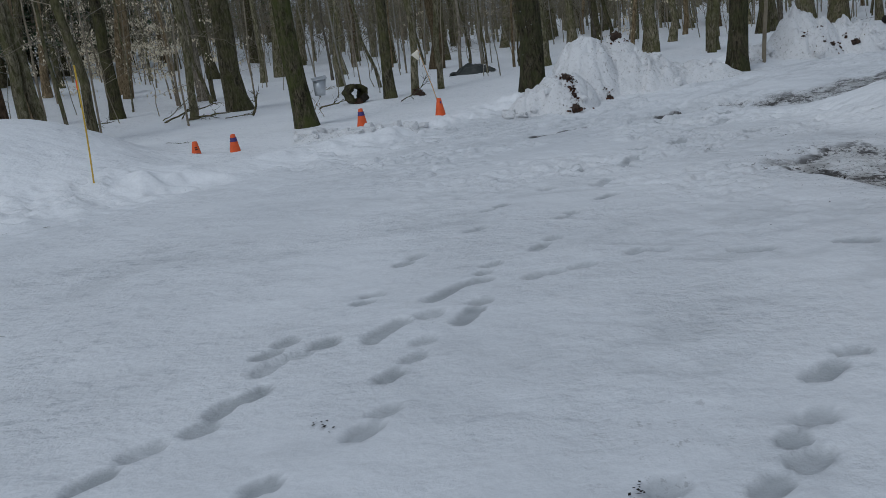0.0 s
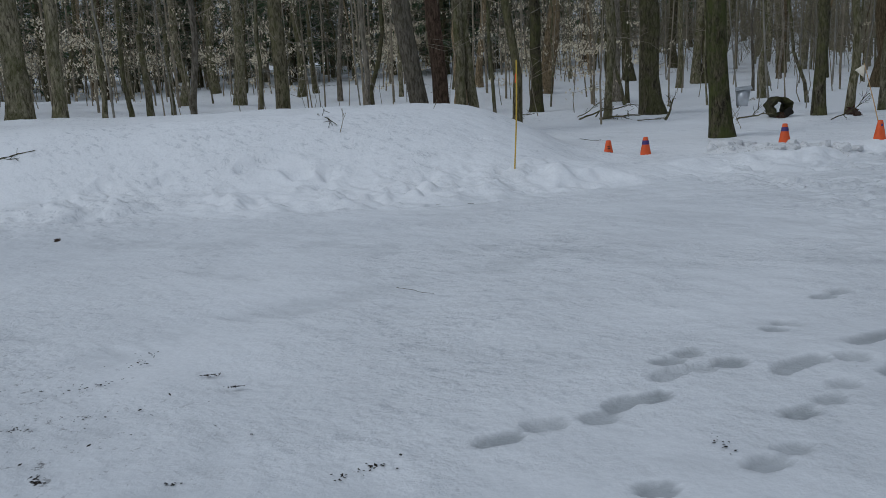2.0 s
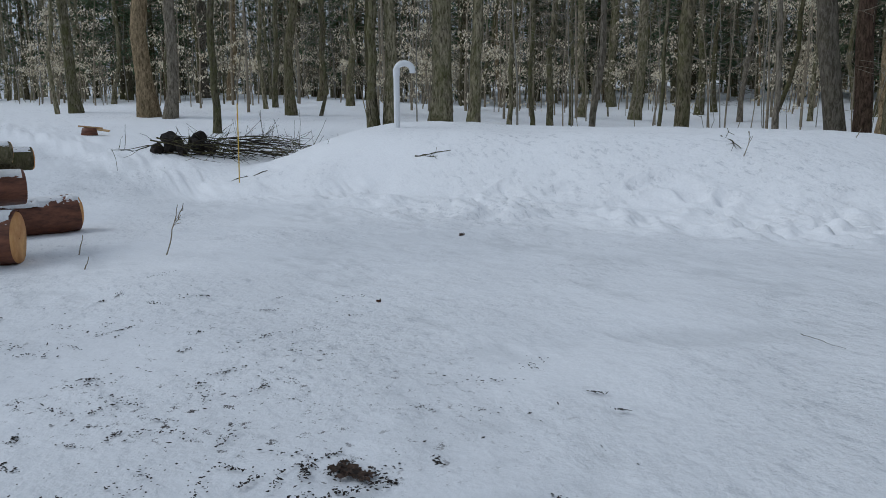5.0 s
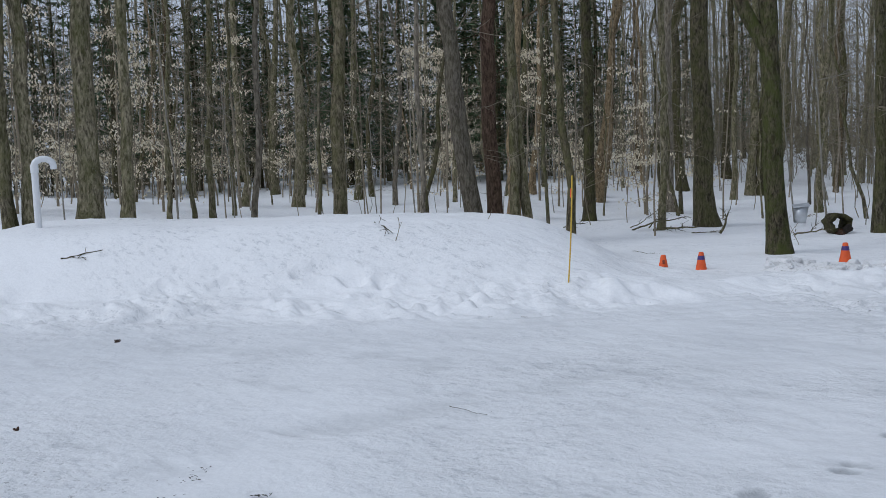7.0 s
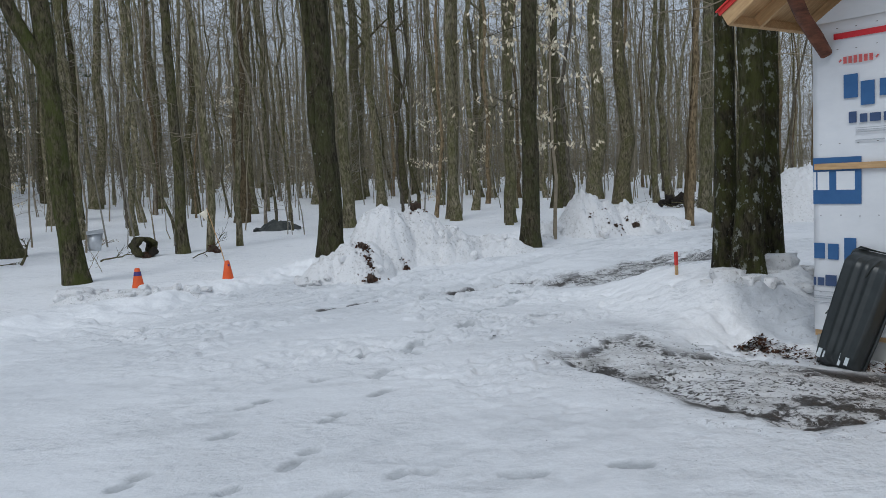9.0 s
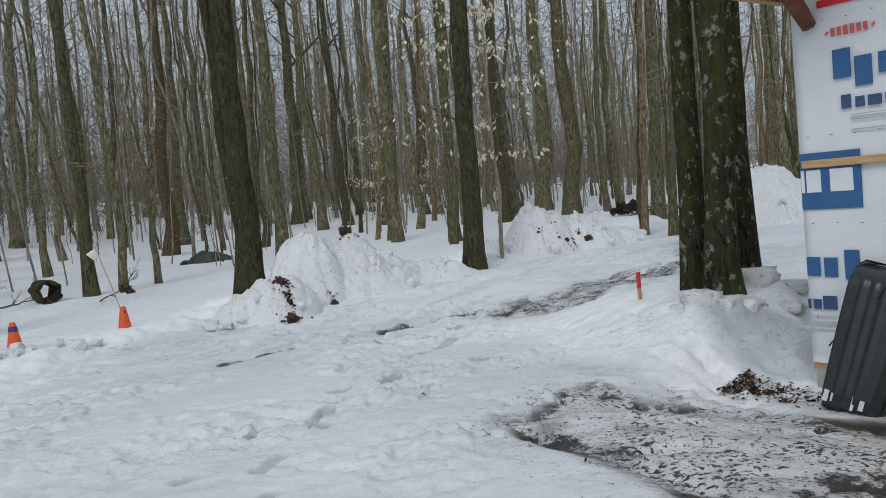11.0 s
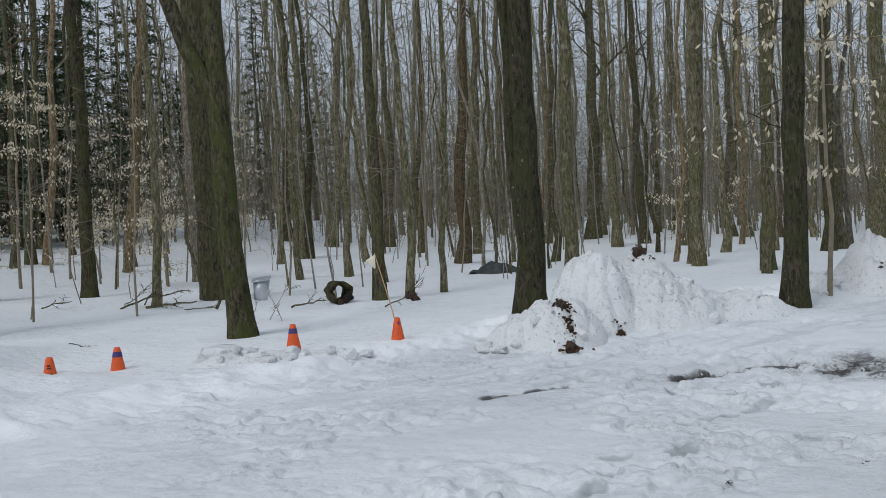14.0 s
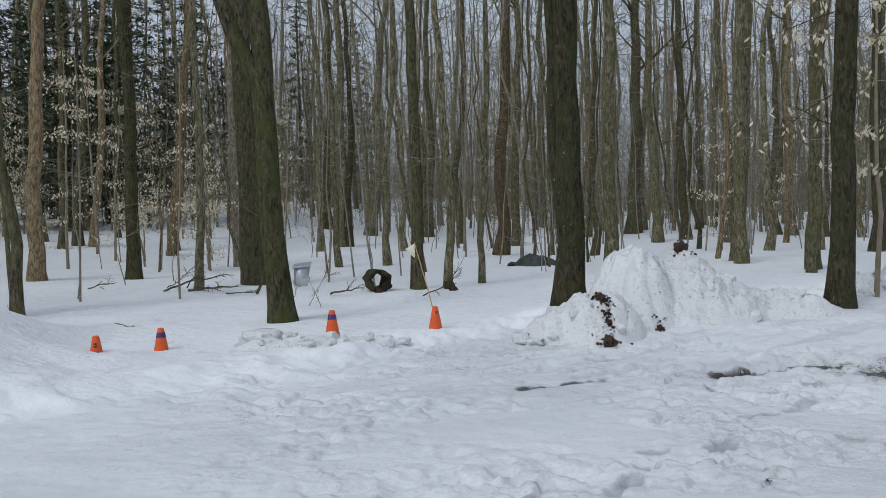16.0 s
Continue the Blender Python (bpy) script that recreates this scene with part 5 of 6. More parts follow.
g.add(np.concatenate(rings), np.stack([k + j, k + j2, k + 32 + j2, k + 32 + j], -1).reshape(-1, 4))
part("shell", g, BARK_DARK, hollow)
g = Geo()
g.tube([(0.02, -0.42, -0.22), (0.08, -0.30, -0.14), (0.16, -0.24, -0.10), (0.26, -0.25, -0.14)], [0.02, 0.09, 0.10, 0.03], 10, 0.15)
part("broken_wood", g, ROOT, hollow, "dark broken wood at the mouth")
leaf_clump(-4.21, 18.45, ground_z(-4.21, 18.45) + 0.0, 0.11, 40, "dark leaves at the mouth of a hollow log")


def stick(label, pts, radius, twigs=0, bark=None, group="sticks lying on the snow"):
    pts = np.asarray(pts, float)
    base = pts[0].copy()
    g = Geo()
    n = 9
    line = sway(pts[0] - base, pts[-1] - base, n, np.linalg.norm(pts[-1] - pts[0]) * 0.02)
    g.tube(line, np.linspace(radius, radius * 0.45, n), 6)
    for k in range(twigs):
        j = 2 + int(rng.random() * 6)
        way = (line[-1] - line[0]) / np.linalg.norm(line[-1] - line[0]) + rng.normal(0, 0.5, 3) + (0, 0, 0.2)
        branch(g, line[j], way, 0.12 + 0.25 * rng.random() * np.linalg.norm(line[-1] - line[0]), radius * 0.5, 1)
    if abs(line[-1][2]) < 0.08:
        g.v = [np.column_stack([v[:, :2], line[0][2] + (v[:, 2] - line[0][2]) * 0.35]) for v in g.v]
    ob = new("stick", g.mesh("stick", bark or BARK_DARK))
    ob.matrix_basis = pose(*base)
    return tagged(ob, label, "stick", group)


def on_ground(x, y, lift=0.01):
    return (x, y, ground_z(x, y) + lift)


for a, b, r, n in (((-6.29, 14.08), (-5.76, 13.78), 0.012, 2), ((-10.18, 6.47), (-9.86, 6.85), 0.010, 3), ((-3.09, 5.42), (-2.85, 5.38), 0.004, 1), ((-7.45, 9.25), (-6.95, 9.05), 0.009, 2), ((-5.0, 7.95), (-4.45, 8.25), 0.010, 0), ((2.83, 10.08), (3.03, 9.92), 0.007, 0), ((-12.3, 4.45), (-12.2, 5.0), 0.014, 0)):
    stick("thin dark stick lying on the snow", [on_ground(*a), on_ground(*b)], r, n)
for a, h, lean, n in (((-7.18, 2.74), 0.46, (0.05, 0.12), 2), ((-7.6, 2.1), 0.2, (0.03, 0.05), 0), ((-6.89, 2.09), 0.13, (0.02, 0.05), 0), ((-6.83, 8.96), 0.25, (0.05, 0.08), 1), ((-6.5, 10.4), 0.14, (0.03, 0.05), 0), ((-4.6, 16.4), 0.5, (0.3, 0.1), 4), ((-4.3, 16.2), 0.45, (-0.25, 0.1), 4), ((-5.0, 16.6), 0.4, (0.1, 0.1), 3), ((-7.9, 13.9), 0.3, (0.1, 0.1), 2)):
    p = on_ground(*a, -0.03)
    stick("bare twig standing up out of the snow", [p, (p[0] + lean[0], p[1] + lean[1], p[2] + h)], 0.006, n, TWIG, "twigs standing in the snow")
for a, b, h, r in (((-8.4, 18.2), (-7.3, 18.6), 0.28, 0.020), ((-8.3, 18.8), (-7.6, 18.2), 0.40, 0.016), ((-8.0, 18.4), (-6.9, 18.3), 0.10, 0.024), ((-8.8, 18.9), (-7.9, 18.5), 0.45, 0.012), ((-10.4, 18.6), (-9.8, 18.7), 0.12, 0.014), ((-6.35, 18.0), (-6.15, 17.9), 0.42, 0.030), ((-6.9, 17.9), (-6.3, 18.0), 0.06, 0.030), ((1.85, 16.0), (2.75, 16.1), -0.03, 0.018), ((2.1, 16.6), (2.6, 15.8), 0.05, 0.012), ((-3.2, 17.8), (-2.7, 18.4), 0.42, 0.012), ((-4.9, 17.9), (-4.3, 18.0), 0.10, 0.018)):
    p, q = on_ground(*a), on_ground(*b)
    stick("fallen forked branch half sunk in snow", [p, (q[0], q[1], q[2] + h)], r, 4, group="fallen branches in the woods")

sheet = thing("dark_tarp", pose(-2.65, 25.6, ground_z(-2.65, 25.6)), "crumpled dark sheet half buried in forest snow", "tarp")
bm = bmesh.new()
bmesh.ops.create_grid(bm, x_segments=24, y_segments=14, size=0.5)
for v in bm.verts:
    r2 = (v.co.x ** 2 + v.co.y ** 2) * 4
    v.co = Vector((v.co.x * 1.3, v.co.y * 0.8, 0.26 * max(0, 1 - r2) + 0.14 * noise.noise(v.co * 5 + Vector((3, 1, 0))) - 0.02))
part("folds", bm, DULL_PLASTIC, sheet)

# foot of the thin leaning tree: dug-out earth
leaf_clump(-3.1, 19.05, ground_z(-3.1, 19.05) + 0.03, 0.18, 60, "dark leaf litter melted out at a tree foot")
leaf_clump(-2.95, 18.8, ground_z(-2.95, 18.8) + 0.02, 0.10, 30, "dark leaf litter melted out at a tree foot")
for x, y, s in ((-6.93, 5.42, 0.035), (-4.85, 3.69, 0.022), (1.0, 23.0, 0.14)):
    leaf_clump(x, y, ground_z(x, y) + 0.005, s, 12, "small dark clod lying on the snow")

soil = bmesh.new()
bmesh.ops.create_grid(soil, x_segments=40, y_segments=34, size=0.5)
gone = []
for v in soil.verts:
    d = math.hypot(v.co.x, v.co.y) * 2 + 0.5 * noise.noise(v.co * 4) + 0.45 * noise.noise(v.co * 9) + 0.3 * noise.noise(v.co * 21)
    if d > 0.80:
        gone.append(v)
    v.co = Vector((v.co.x * 0.23, v.co.y * 0.15, 0.012 * noise.noise(v.co * 9) + 0.010 - 0.012 * max(0, 1 - d)))
bmesh.ops.delete(soil, geom=gone, context="VERTS")
patch = thing("soil_patch", pose(-2.68, 2.66, ground_z(-2.68, 2.66) - 0.004, 0, 0, 25), "bare dark brown soil patch melted through the snow", "soil")
part("soil", soil, SOIL, patch)

# leaf crumbs blown over the trampled corner and round the thaw patch
crumbs = Geo()
n = 260
cx = np.concatenate([rng.normal(-3.3, 1.1, n), rng.normal(2.4, 0.7, 420), rng.normal(-2.68, 0.16, 120)])
cy = np.concatenate([rng.normal(2.3, 0.75, n), rng.normal(7.9, 0.7, 420), rng.normal(2.68, 0.11, 120)])
gate = fbm(cx * 1.6, cy * 1.6, 131) > 0.47
cx, cy = cx[gate], cy[gate]
# crumbs gathered in little drifts
for k in range(150):
    px, py, w = rng.normal(-3.4, 1.25), rng.normal(2.4, 0.85), 0.02 + 0.07 * rng.random()
    if k < 12:
        px, py, w = rng.normal(-2.68, 0.15), rng.normal(2.68, 0.10), 0.035
    elif k > 128:
        px, py = rng.normal(2.2, 0.5), rng.normal(8.6, 0.5)
    a, n = rng.random() * 3.14, 8 + int(26 * rng.random())
    along, across = rng.normal(0, w, n), rng.normal(0, w * 0.3, n)
    cx = np.concatenate([cx, px + along * math.cos(a) - across * math.sin(a)])
    cy = np.concatenate([cy, py + along * math.sin(a) + across * math.cos(a)])
n = len(cx)
u = rng.normal(0, 1, (n, 3)) * (1, 1, 0.25)
u *= ((0.003 + 0.010 * rng.random(n) ** 3) / np.linalg.norm(u, axis=1))[:, None]
v = np.cross(u, (0.15, 0.1, 1))
v *= ((0.003 + 0.004 * rng.random(n)) / (np.linalg.norm(v, axis=1) + 1e-9))[:, None]
crumbs.quads(np.stack([cx, cy, ground_shape(cx, cy) + 0.006], -1), u, v)
tagged(new("leaf_crumbs", crumbs.mesh("leaf_crumbs", ROOT, False)), "dark leaf and bark crumbs scattered on snow", "leaf litter", kind="stuff")

# ---- survey stake ----
stake = thing("survey_stake", pose(3.31, 10.63, ground_z(3.31, 10.63), 2, -3, 25), "wooden stake with a red painted top", "stake")
part("post", box(0.032, 0.020, 0.40, (0, 0, 0.03), 0.003), PINE, stake)
part("painted_top", box(0.035, 0.023, 0.14, (0, 0, 0.18), 0.003), STAKE_RED, stake, "bright red paint")


# ---- unfinished building ----
house = thing("unfinished_house", pose(3.83, 8.90, -0.215, 0, 0, math.degrees(math.atan2(-0.855, 0.52))), "small unfinished building wrapped in white housewrap", "building")
LONG, DEEP, SILL, TOP = 5.0, 4.0, 0.19, 2.62


def wall_sheet(name, length, height, seed, at, turn):
    """A wall whose wrap hangs in faint folds."""
    bm = bmesh.new()
    nx, nz = int(length / 0.06), int(height / 0.06)
    grid = [[bm.verts.new((length * i / nx, 0.006 * noise.noise(Vector((i * 0.12, k * 0.05, seed))) + 0.004 * noise.noise(Vector((i * 0.4, k * 0.3, seed))), height * k / nz)) for k in range(nz + 1)] for i in range(nx + 1)]
    for i in range(nx):
        for k in range(nz):
            bm.faces.new((grid[i][k], grid[i + 1][k], grid[i + 1][k + 1], grid[i][k + 1])).smooth = True
    back = [bm.verts.new(c) for c in ((0, 0.14, 0), (length, 0.14, 0), (length, 0.14, height), (0, 0.14, height))]
    bm.faces.new(back[::-1])
    for a, b, line in ((0, 1, [grid[i][0] for i in range(nx + 1)]), (3, 2, [grid[i][nz] for i in range(nx + 1)]), (0, 3, grid[0]), (1, 2, grid[nx])):
        bm.faces.new([back[a]] + list(line) + [back[b]])
    return part(name, bm, WRAP, house, "white housewrap with faint folds", pose(*at, 0, 0, turn))


wall_sheet("front_wall", LONG, TOP - SILL, 1, (0, 0, SILL), 0)
wall_sheet("side_wall", DEEP - 0.30, TOP - SILL, 2, (0.0, DEEP - 0.15, SILL), -90)
wall_sheet("back_wall", LONG, TOP - SILL, 3, (LONG, DEEP, SILL), 180)
wall_sheet("far_wall", DEEP - 0.30, TOP - SILL, 4, (LONG, 0.15, SILL), 90)
bm = bmesh.new()
peak = TOP + LONG / 2 * 0.62
tri = [bm.verts.new(c) for c in ((0, 0, TOP + 0.002), (LONG, 0, TOP + 0.002), (LONG / 2, 0, peak), (0, 0.14, TOP + 0.002), (LONG, 0.14, TOP + 0.002), (LONG / 2, 0.14, peak))]
for f in ((0, 1, 2), (5, 4, 3), (0, 3, 4, 1), (1, 4, 5, 2), (2, 5, 3, 0)):
    bm.faces.new([tri[k] for k in f])
part("gable", bm, WRAP, house)
part("sill_board", box(LONG, 0.10, 0.05, (LONG / 2, 0.06, SILL - 0.027)), PINE, house, "raw lumber sill")
part("foundation", box(LONG - 0.02, DEEP - 0.02, 0.34, (LONG / 2, DEEP / 2, -0.01), 0.01), CONCRETE, house, "grey concrete footing")
part("strand_board", box(1.22, 0.012, 2.04, (0.665 + 0.61, -0.016, 1.15), 0.002), OSB, house, "tan strand board sheet")
part("strand_board", box(1.22, 0.012, 2.04, (0.665 + 1.835, -0.016, 1.15), 0.002), OSB, house, "tan strand board sheet")
part("batten", box(0.64, 0.025, 0.050, (0.345, -0.022, 1.505), 0.004), PINE, house, "raw wood batten")
part("tape", box(LONG - 0.20, 0.004, 0.045, (LONG / 2 + 0.08, -0.011, 2.50)), TAPE, house, "red seam tape")
# print on the wrap, as plain shapes
part("printed_panel", box(0.39, 0.003, 0.365, (0.198, -0.0105, 1.393)), WRAP_BLUE, house, "blue printed panel")


def print_bar(x, z, w, h, material, label, slant=0.0):
    part("print", box(w, 0.003, h, (0, 0, 0)), material, house, label, pose(x, -0.0135, z, 0, slant, 0))


for x, w in ((0.018, 0.022), (0.090, 0.095), (0.270, 0.145)):
    print_bar(x, 1.393, w, 0.145, WRAP, "white printed block")
for k in range(6):
    print_bar(0.270 + 0.040 * k, 2.312, 0.025, 0.052 + 0.006 * (k in (2, 3)), WRAP_RED, "red printed block")
for x in (0.232, 0.515):
    print_bar(x, 2.312, 0.013, 0.026, WRAP_RED, "small red printed mark", 45)
# large blue blocks, cut off by the board on the upper row and by the corner on the lower
for x, z, w, h in ((0.314, 2.112, 0.110, 0.180), (0.443, 2.050, 0.105, 0.180), (0.583, 2.080, 0.100, 0.125), (0.054, 0.835, 0.090, 0.125), (0.168, 0.832, 0.088, 0.125), (0.305, 0.850, 0.095, 0.190)):
    print_bar(x, z, w, h, WRAP_BLUE, "blue printed block")
for x, w, h in ((0.328, 0.060, 0.085), (0.412, 0.056, 0.064), (0.500, 0.082, 0.064), (0.590, 0.056, 0.064), (0.644, 0.030, 0.085)):
    print_bar(x, 1.832 + h / 2, w, h, WRAP_NAVY, "navy printed block")
for x, w, h in ((0.012, 0.020, 0.064), (0.064, 0.054, 0.064), (0.148, 0.092, 0.088)):
    print_bar(x, 0.555 + h / 2, w, h, WRAP_NAVY, "navy printed block")
for z, w, h in ((1.790, 0.30, 0.005), (1.775, 0.30, 0.005), (1.760, 0.28, 0.005), (1.697, 0.22, 0.009)):
    print_bar(0.35 + w / 2, z, w, h, WRAP_GREY, "fine grey printed line")
for z, w in ((0.507, 0.20), (0.470, 0.20), (0.452, 0.20), (0.418, 0.17)):
    print_bar(w / 2 + 0.004, z, w, 0.006, WRAP_GREY, "fine grey printed line")
for k in range(11):
    for z in (0.50, 1.12, 1.68, 2.40, 2.56):
        part("staple", box(0.012, 0.004, 0.004, (0.05 + 0.16 * k + 0.02 * math.sin(7 * k + z), -0.0115, z + 0.012 * math.sin(3 * k))), BLACK_INK, house, "small staple")

# roof: the rake climbs along the front, the eave runs back along the side
PITCH = math.atan(0.62)
EAVE, FRONT = 0.21, 0.80
run = LONG / 2 + EAVE
for side in (0, 1):
    length = run / math.cos(PITCH)
    m = pose(-EAVE, -FRONT, 2.61, 0, -math.degrees(PITCH), 0) if side == 0 else pose(LONG + EAVE, -FRONT, 2.61, 0, math.degrees(PITCH), 0)
    sgn = 1 if side == 0 else -1
    part("roof_deck", box(length, DEEP + FRONT + 0.4, 0.018, (sgn * length / 2, (DEEP + FRONT + 0.4) / 2, 0.115)), PINE, house, "raw board roof deck", m)
    part("roof_sheet", box(length + 0.03, DEEP + FRONT + 0.46, 0.012, (sgn * length / 2, (DEEP + FRONT + 0.4) / 2, 0.134)), RED_EDGE, house, "red roof metal", m)
    part("roof_snow", box(length - 0.10, DEEP + FRONT + 0.2, 0.06, (sgn * length / 2, (DEEP + FRONT + 0.4) / 2, 0.172), 0.02), CLEAN_SNOW, house, "thin snow on the roof", m)
    part("rake_board", box(length, 0.035, 0.11, (sgn * length / 2, 0.0175, 0.05), 0.003), PINE, house, "raw rake board", m)
    part("rake_edge", box(length + 0.02, 0.012, 0.045, (sgn * length / 2, -0.008, 0.117), 0.002), RED_EDGE, house, "red metal drip edge", m)
    for k in range(7):
        part("rafter", box(length - 0.02, 0.038, 0.10, (sgn * length / 2, 0.42 + 0.68 * k, 0.053), 0.003), PINE, house, "raw rafter", m)
    part("eave_board", box(0.03, DEEP + FRONT + 0.3, 0.09, (sgn * 0.0, (DEEP + FRONT + 0.3) / 2 + 0.04, 0.05), 0.003), PINE, house, "raw eave board", m)
g = Geo()
g.tube([(0.13, -0.03, 2.38), (0.125, -0.16, 2.50), (0.12, -0.32, 2.64), (0.13, -0.50, 2.84)], [0.045, 0.055, 0.052, 0.055], 12, 0.09)
part("log_brace", g, LOG_BARK, house, "crooked natural log brace")

# ---- sled leaning on the wall ----
sled = thing("plastic_sled", house.matrix_basis @ pose(0.40, -0.36, -0.03, -17, 11, 0), "black plastic hauling sled leaning against the wall", "sled")


def sled_shell():
    """A ribbed tub seen from its underside."""
    bm = bmesh.new()
    rows = []
    for k in range(23):
        t = k / 22
        half = 0.205 - 0.035 * (1 - t) ** 2 - 0.05 * max(0, t - 0.9) * 4
        line = []
        for i in range(29):
            s = -1 + 2 * i / 28
            depth = 0.15 * min(1, (1 - abs(s)) * 5) * min(1, (1 - t) * 9, t * 9 + 0.15)
            rib = 0.016 * (1 if abs(abs(s) - 0.32) < 0.10 or abs(s) < 0.06 else 0) * (1 if 0.06 < t < 0.92 else 0)
            line.append(bm.verts.new((s * half, -depth - rib, 0.93 * t)))
        rows.append(line)
    for a, b in zip(rows[:-1], rows[1:]):
        for i in range(28):
            bm.faces.new((a[i], a[i + 1], b[i + 1], b[i])).smooth = True
    return bm


shell = part("tub", sled_shell(), BLACK_PLASTIC, sled)
wall_thickness = shell.modifiers.new("thickness", "SOLIDIFY")
wall_thickness.thickness = 0.006
g = Geo()
g.tube([(-0.17, 0, 0.01), (-0.19, 0, 0.3), (-0.205, 0, 0.7), (-0.19, 0, 0.9), (-0.15, 0, 0.94), (0.15, 0, 0.94), (0.19, 0, 0.9), (0.205, 0, 0.7), (0.19, 0, 0.3), (0.17, 0, 0.01), (-0.17, 0, 0.01)], np.full(11, 0.014), 8)
part("rim", g, BLACK_PLASTIC, sled)
g = Geo()
g.tube(sway((0.10, -0.17, 0.86), (-0.19, -0.10, 0.38), 9, 0.012), np.full(9, 0.005), 6)
part("rope", g, DULL_PLASTIC, sled, "thin dark tow rope")
for x, w, h in ((-0.11, 0.03, 0.07), (0.05, 0.018, 0.09), (0.10, 0.028, 0.06), (-0.075, 0.012, 0.05)):
    part("scuff", box(w, 0.004, h, (x, -0.155 if abs(x) > 0.04 else -0.172, 0.09), 0.001), TORN, sled, "pale torn film on the foot")

# mulch and leaves along the footing
mulch = Geo()
spots = 1300
mx = rng.random(spots) ** 1.9 * 2.1 - 0.45
my = -0.05 - 0.42 * rng.random(spots) * (1 - 0.3 * rng.random(spots))
flatm = house.matrix_basis
for a, b in zip(mx, my):
    p = flatm @ Vector((a, b, 0))
    z = ground_z(p.x, p.y) - 0.015 + 0.045 * rng.random()
    u = rng.normal(0, 1, 3) * (1, 1, 0.3)
    u = u / np.linalg.norm(u) * (0.012 + 0.02 * rng.random())
    v = np.cross(u, (0.1, 0.2, 1))
    v = v / np.linalg.norm(v) * 0.010
    mulch.quads([(p.x, p.y, z)], [u], [v])
bed = bmesh.new()
bmesh.ops.create_grid(bed, x_segments=40, y_segments=20, size=0.5)
for v in bed.verts:
    a, b = -0.06 + v.co.x * 0.80, -0.22 + v.co.y * 0.42
    p = flatm @ Vector((a, b, 0))
    d = math.hypot(v.co.x * 2, v.co.y * 2) + 0.4 * noise.noise(v.co * 7)
    v.co = Vector((p.x, p.y, ground_z(p.x, p.y) - 0.06 + 0.065 * max(0, 1.05 - d) ** 0.6 + 0.03 * noise.noise(Vector((a * 22, b * 22, 0))) + 0.02 * noise.noise(Vector((a * 60, b * 60, 0)))))
heap = thing("mulch", pose(0, 0, 0), "dark wet bark and leaf litter at the footing", "leaf litter", kind="stuff")
tagged(part("bark_bed", bed, ROOT, heap), kind="stuff")
tagged(part("litter", mulch.mesh("litter", DEAD_LEAF, False), DEAD_LEAF, heap), kind="stuff")
stick("pale bare root lying on the mulch", [house.matrix_basis @ Vector((-0.15, -0.42, 0.03)), house.matrix_basis @ Vector((0.25, -0.25, 0.02))], 0.005, 0, PALE_TWIG)


# ---- log stack and brush ----
def cut_log(a, b, radius, label, bark=LOG_BARK, snow=True):
    a, b = Vector(a), Vector(b)
    ob = thing("log", Matrix.Translation(a), label, "log", "cut logs in the stack")
    d = np.array(b - a)
    n = 12
    line = sway((0, 0, 0), d, n, 0.008)
    g = Geo()
    g.tube(line, np.full(n, radius) * (1 + 0.04 * np.sin(np.arange(n))), 20, 0.035)
    part("bark", g, bark, ob)
    way = d / np.linalg.norm(d)
    for end, sign in ((line[0], -1), (line[-1], 1)):
        g = Geo()
        g.tube([end - way * sign * 0.03, end + way * sign * 0.006, end + way * sign * 0.010, end + way * sign * 0.012], [radius * 0.985, radius * 0.95, radius * 0.5, 0.004], 20, 0.035)
        part("cut_end", g, CUT_WOOD, ob, "fresh orange cut end")
    if snow:
        g = Geo()
        m, w = 110, 30
        s, around = np.meshgrid(np.linspace(0.01, 0.99, m), np.linspace(-0.95, 0.95, w), indexing="ij")
        side = np.cross(way, (0, 0, 1.0))
        mid = np.stack([np.interp(s, np.linspace(0, 1, n), line[:, i]) for i in range(3)], -1)
        lift = radius * (0.96 + 0.095 * smooth(0.20, 0.42, fbm(s * 14 + radius * 90, around * 2.2, 9) - 0.20 * around ** 2 + 0.5 * (fbm(s * 60, around * 9, 13) - 0.5)) + 0.012 * fbm(s * 40, around * 6, 5))
        shell = mid + lift[..., None] * (np.cos(around)[..., None] * np.array([0, 0, 1.0]) + np.sin(around)[..., None] * side)
        k = np.arange(m - 1)[:, None] * w + np.arange(w - 1)[None]
        cells = np.stack([k, k + 1, k + w + 1, k + w], -1).reshape(-1, 4)
        g.add(shell.reshape(-1, 3), cells)
        part("snow_cap", g, CLEAN_SNOW, ob, "thin dusting of snow")
    return ob


cut_log((-9.12, 2.20, 0.18), (-8.72, 0.80, 0.18), 0.185, "peeling red-brown log dusted with snow")
cut_log((-7.42, 1.67, 0.20), (-7.87, 0.15, 0.20), 0.215, "large split log with a fresh orange cut end")
cut_log((-7.92, 1.75, 0.56), (-7.77, -0.05, 0.56), 0.145, "red-brown log with old snow on top")
cut_log((-8.22, 1.83, 0.78), (-7.87, -0.15, 0.78), 0.10, "thin dark log stacked near the top", BARK_DARK)
cut_log((-7.77, 1.67, 0.86), (-7.37, -0.15, 0.90), 0.09, "thin dark log stacked near the top", BARK_DARK)
cut_log((-8.32, 1.30, 0.24), (-8.42, -0.15, 0.24), 0.20, "dark bark log in the stack", BARK_DARK, False)
cut_log((-8.77, 0.60, 0.18), (-8.82, -0.35, 0.18), 0.18, "dark bark log in the stack", BARK_DARK, False)


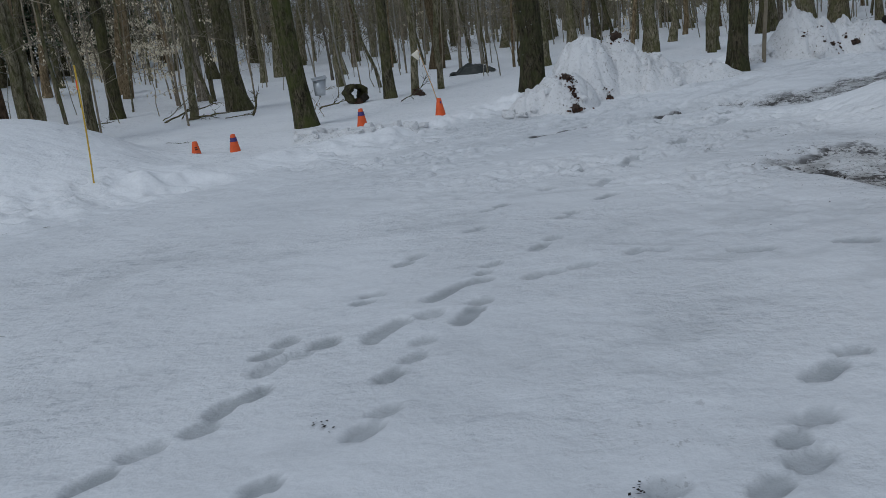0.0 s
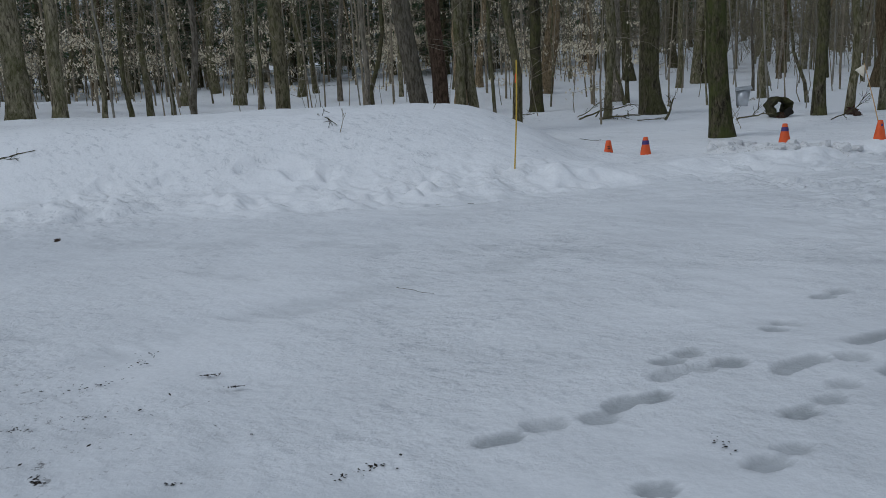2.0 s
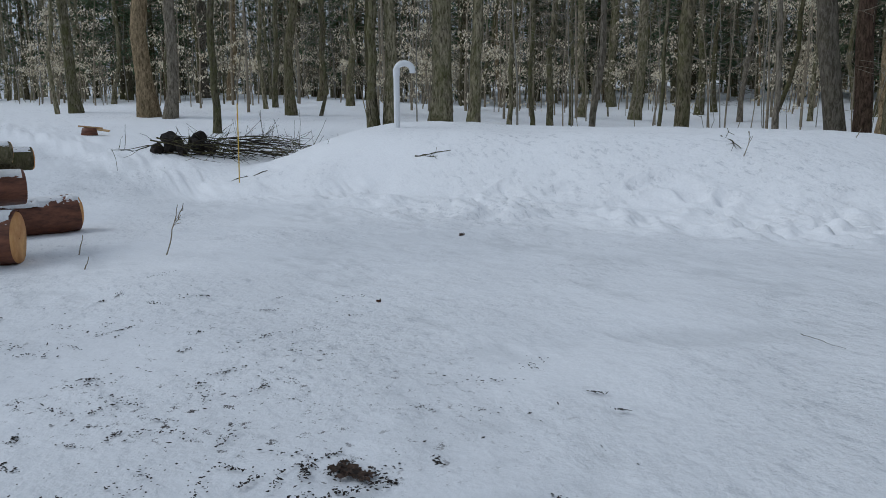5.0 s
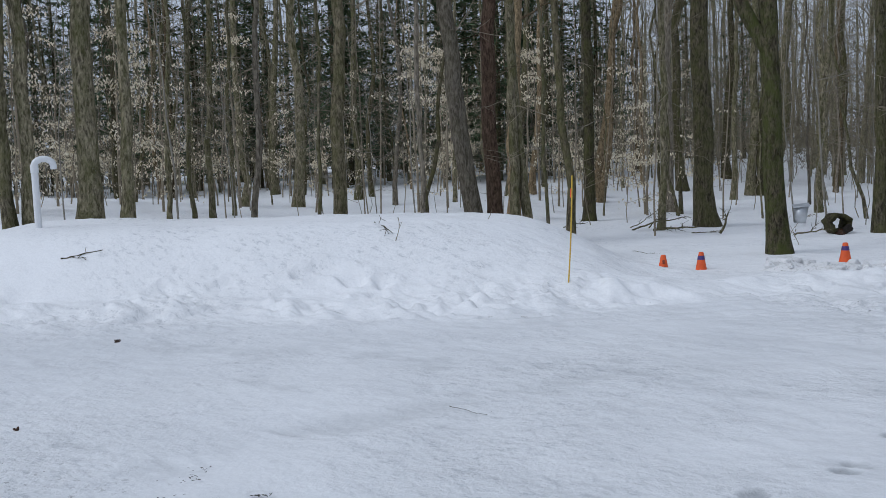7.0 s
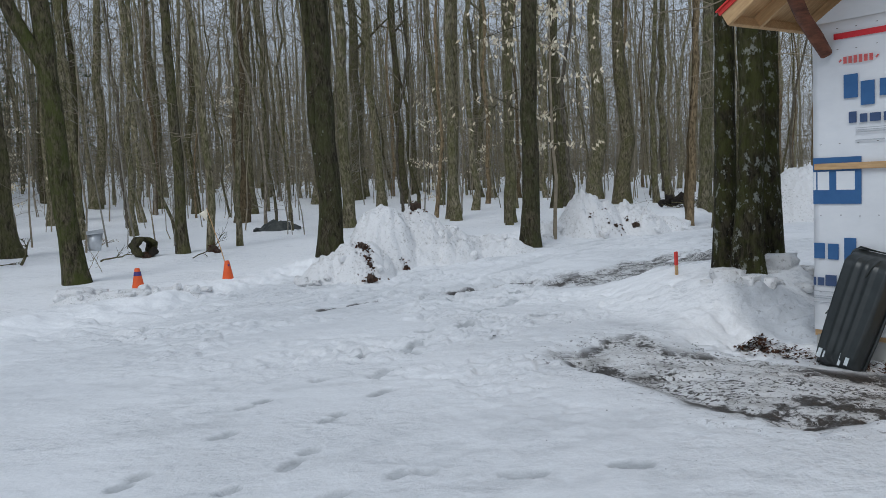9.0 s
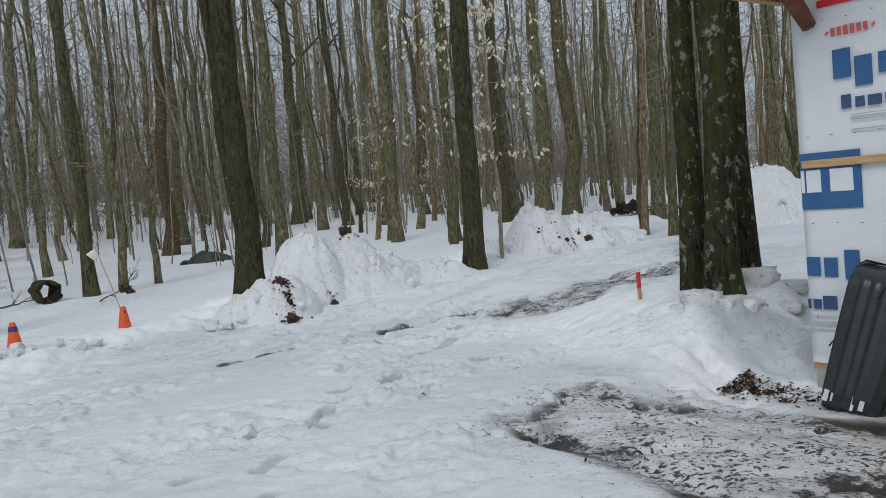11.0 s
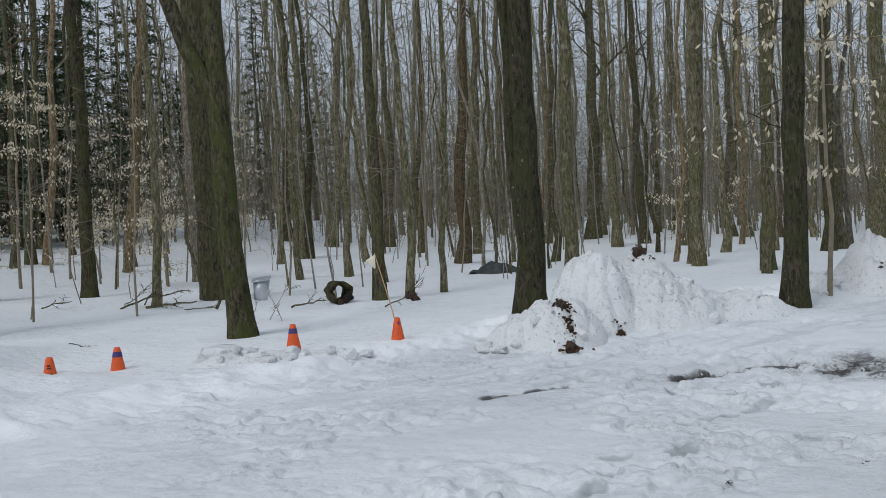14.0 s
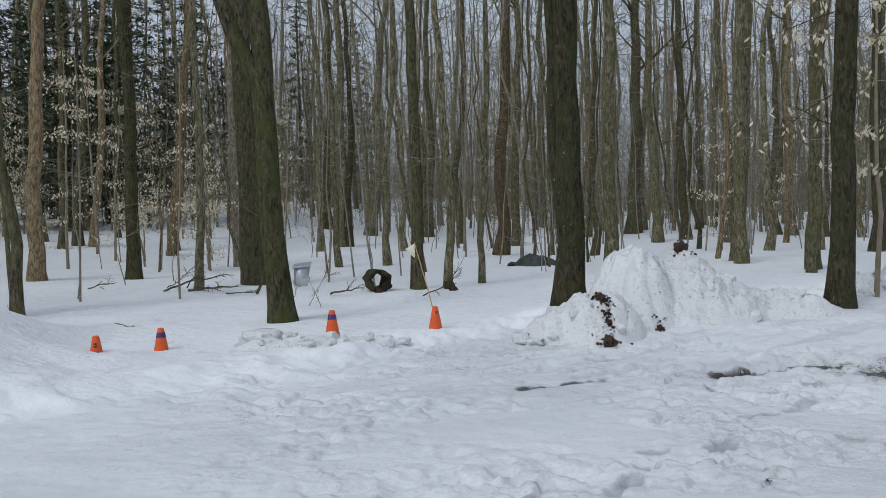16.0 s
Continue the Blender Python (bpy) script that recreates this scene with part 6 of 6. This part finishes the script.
def brush_pile(x, y, across, width, height, sticks, label):
    """Cut branches lying in a heap, mostly along one way."""
    ob = thing("brush_pile", pose(x, y, ground_z(x, y)), label, "brush pile", "brush piles")
    g, d = Geo(), Geo()
    across = np.array([*across, 0.0])
    across /= np.linalg.norm(across)
    deep = np.array([-across[1], across[0], 0])
    for k in range(sticks):
        t = rng.random()
        at = across * (width * (0.75 * rng.random() ** 1.4 - 0.52)) + deep * rng.normal() * 0.35 + np.array([0, 0, 0.05 + height * rng.random() * 0.6])
        way = across * (1 if rng.random() < 0.94 else -0.3) + deep * rng.normal() * 0.35 + np.array([0, 0, rng.normal() * 0.05])
        branch(g if k % 3 else d, at, way, 0.6 + 0.9 * rng.random(), 0.006 + 0.013 * rng.random(), 1, 0.12)
    tagged(part("branch_tangle", g, BARK_DARK, ob), kind="stuff")
    tagged(part("dark_branch_tangle", d, ROOT, ob), kind="stuff")
    for k in range(5):
        bm = bmesh.new()
        bmesh.ops.create_icosphere(bm, subdivisions=3, radius=0.10 + 0.05 * (k % 2))
        for v in bm.verts:
            v.co *= 1 + 0.8 * noise.noise(v.co * 7 + Vector((k * 5, 0, x))) + 0.35 * noise.noise(v.co * 24 + Vector((k, 0, x)))
        at = across * width * (-0.50 + 0.085 * k) + deep * 0.12 * math.sin(k * 2.3) + np.array([0, 0, 0.13 + 0.10 * (k % 2)])
        part("root_clump", bm, ROOT, ob, "black root clump", pose(*at))
    return ob


brush_pile(-14.3, 5.0, (0.32, 0.95), 2.5, 0.5, 72, "heap of cut brush with black root clumps on snow")
brush_pile(9.4, 25.6, (0.9, -0.3), 2.0, 0.4, 34, "dark heap of brush under the trees")
stump = thing("tree_stump", pose(-17.9, 3.0, ground_z(-17.9, 3.0)), "low cut stump with pale broken wood", "stump")
part("wood", cone(0.16, 0.13, 0.14, 14), LOG_BARK, stump)
part("plank", box(0.5, 0.09, 0.03, (0.1, 0.1, 0.12), 0.004), PINE, stump, "pale broken slab", pose(0, 0, 0, 5, 8, 60))
part("plank", box(0.45, 0.08, 0.03, (0.0, 0.05, 0.16), 0.004), PINE, stump, "pale broken slab", pose(0, 0, 0, -4, 6, 75))
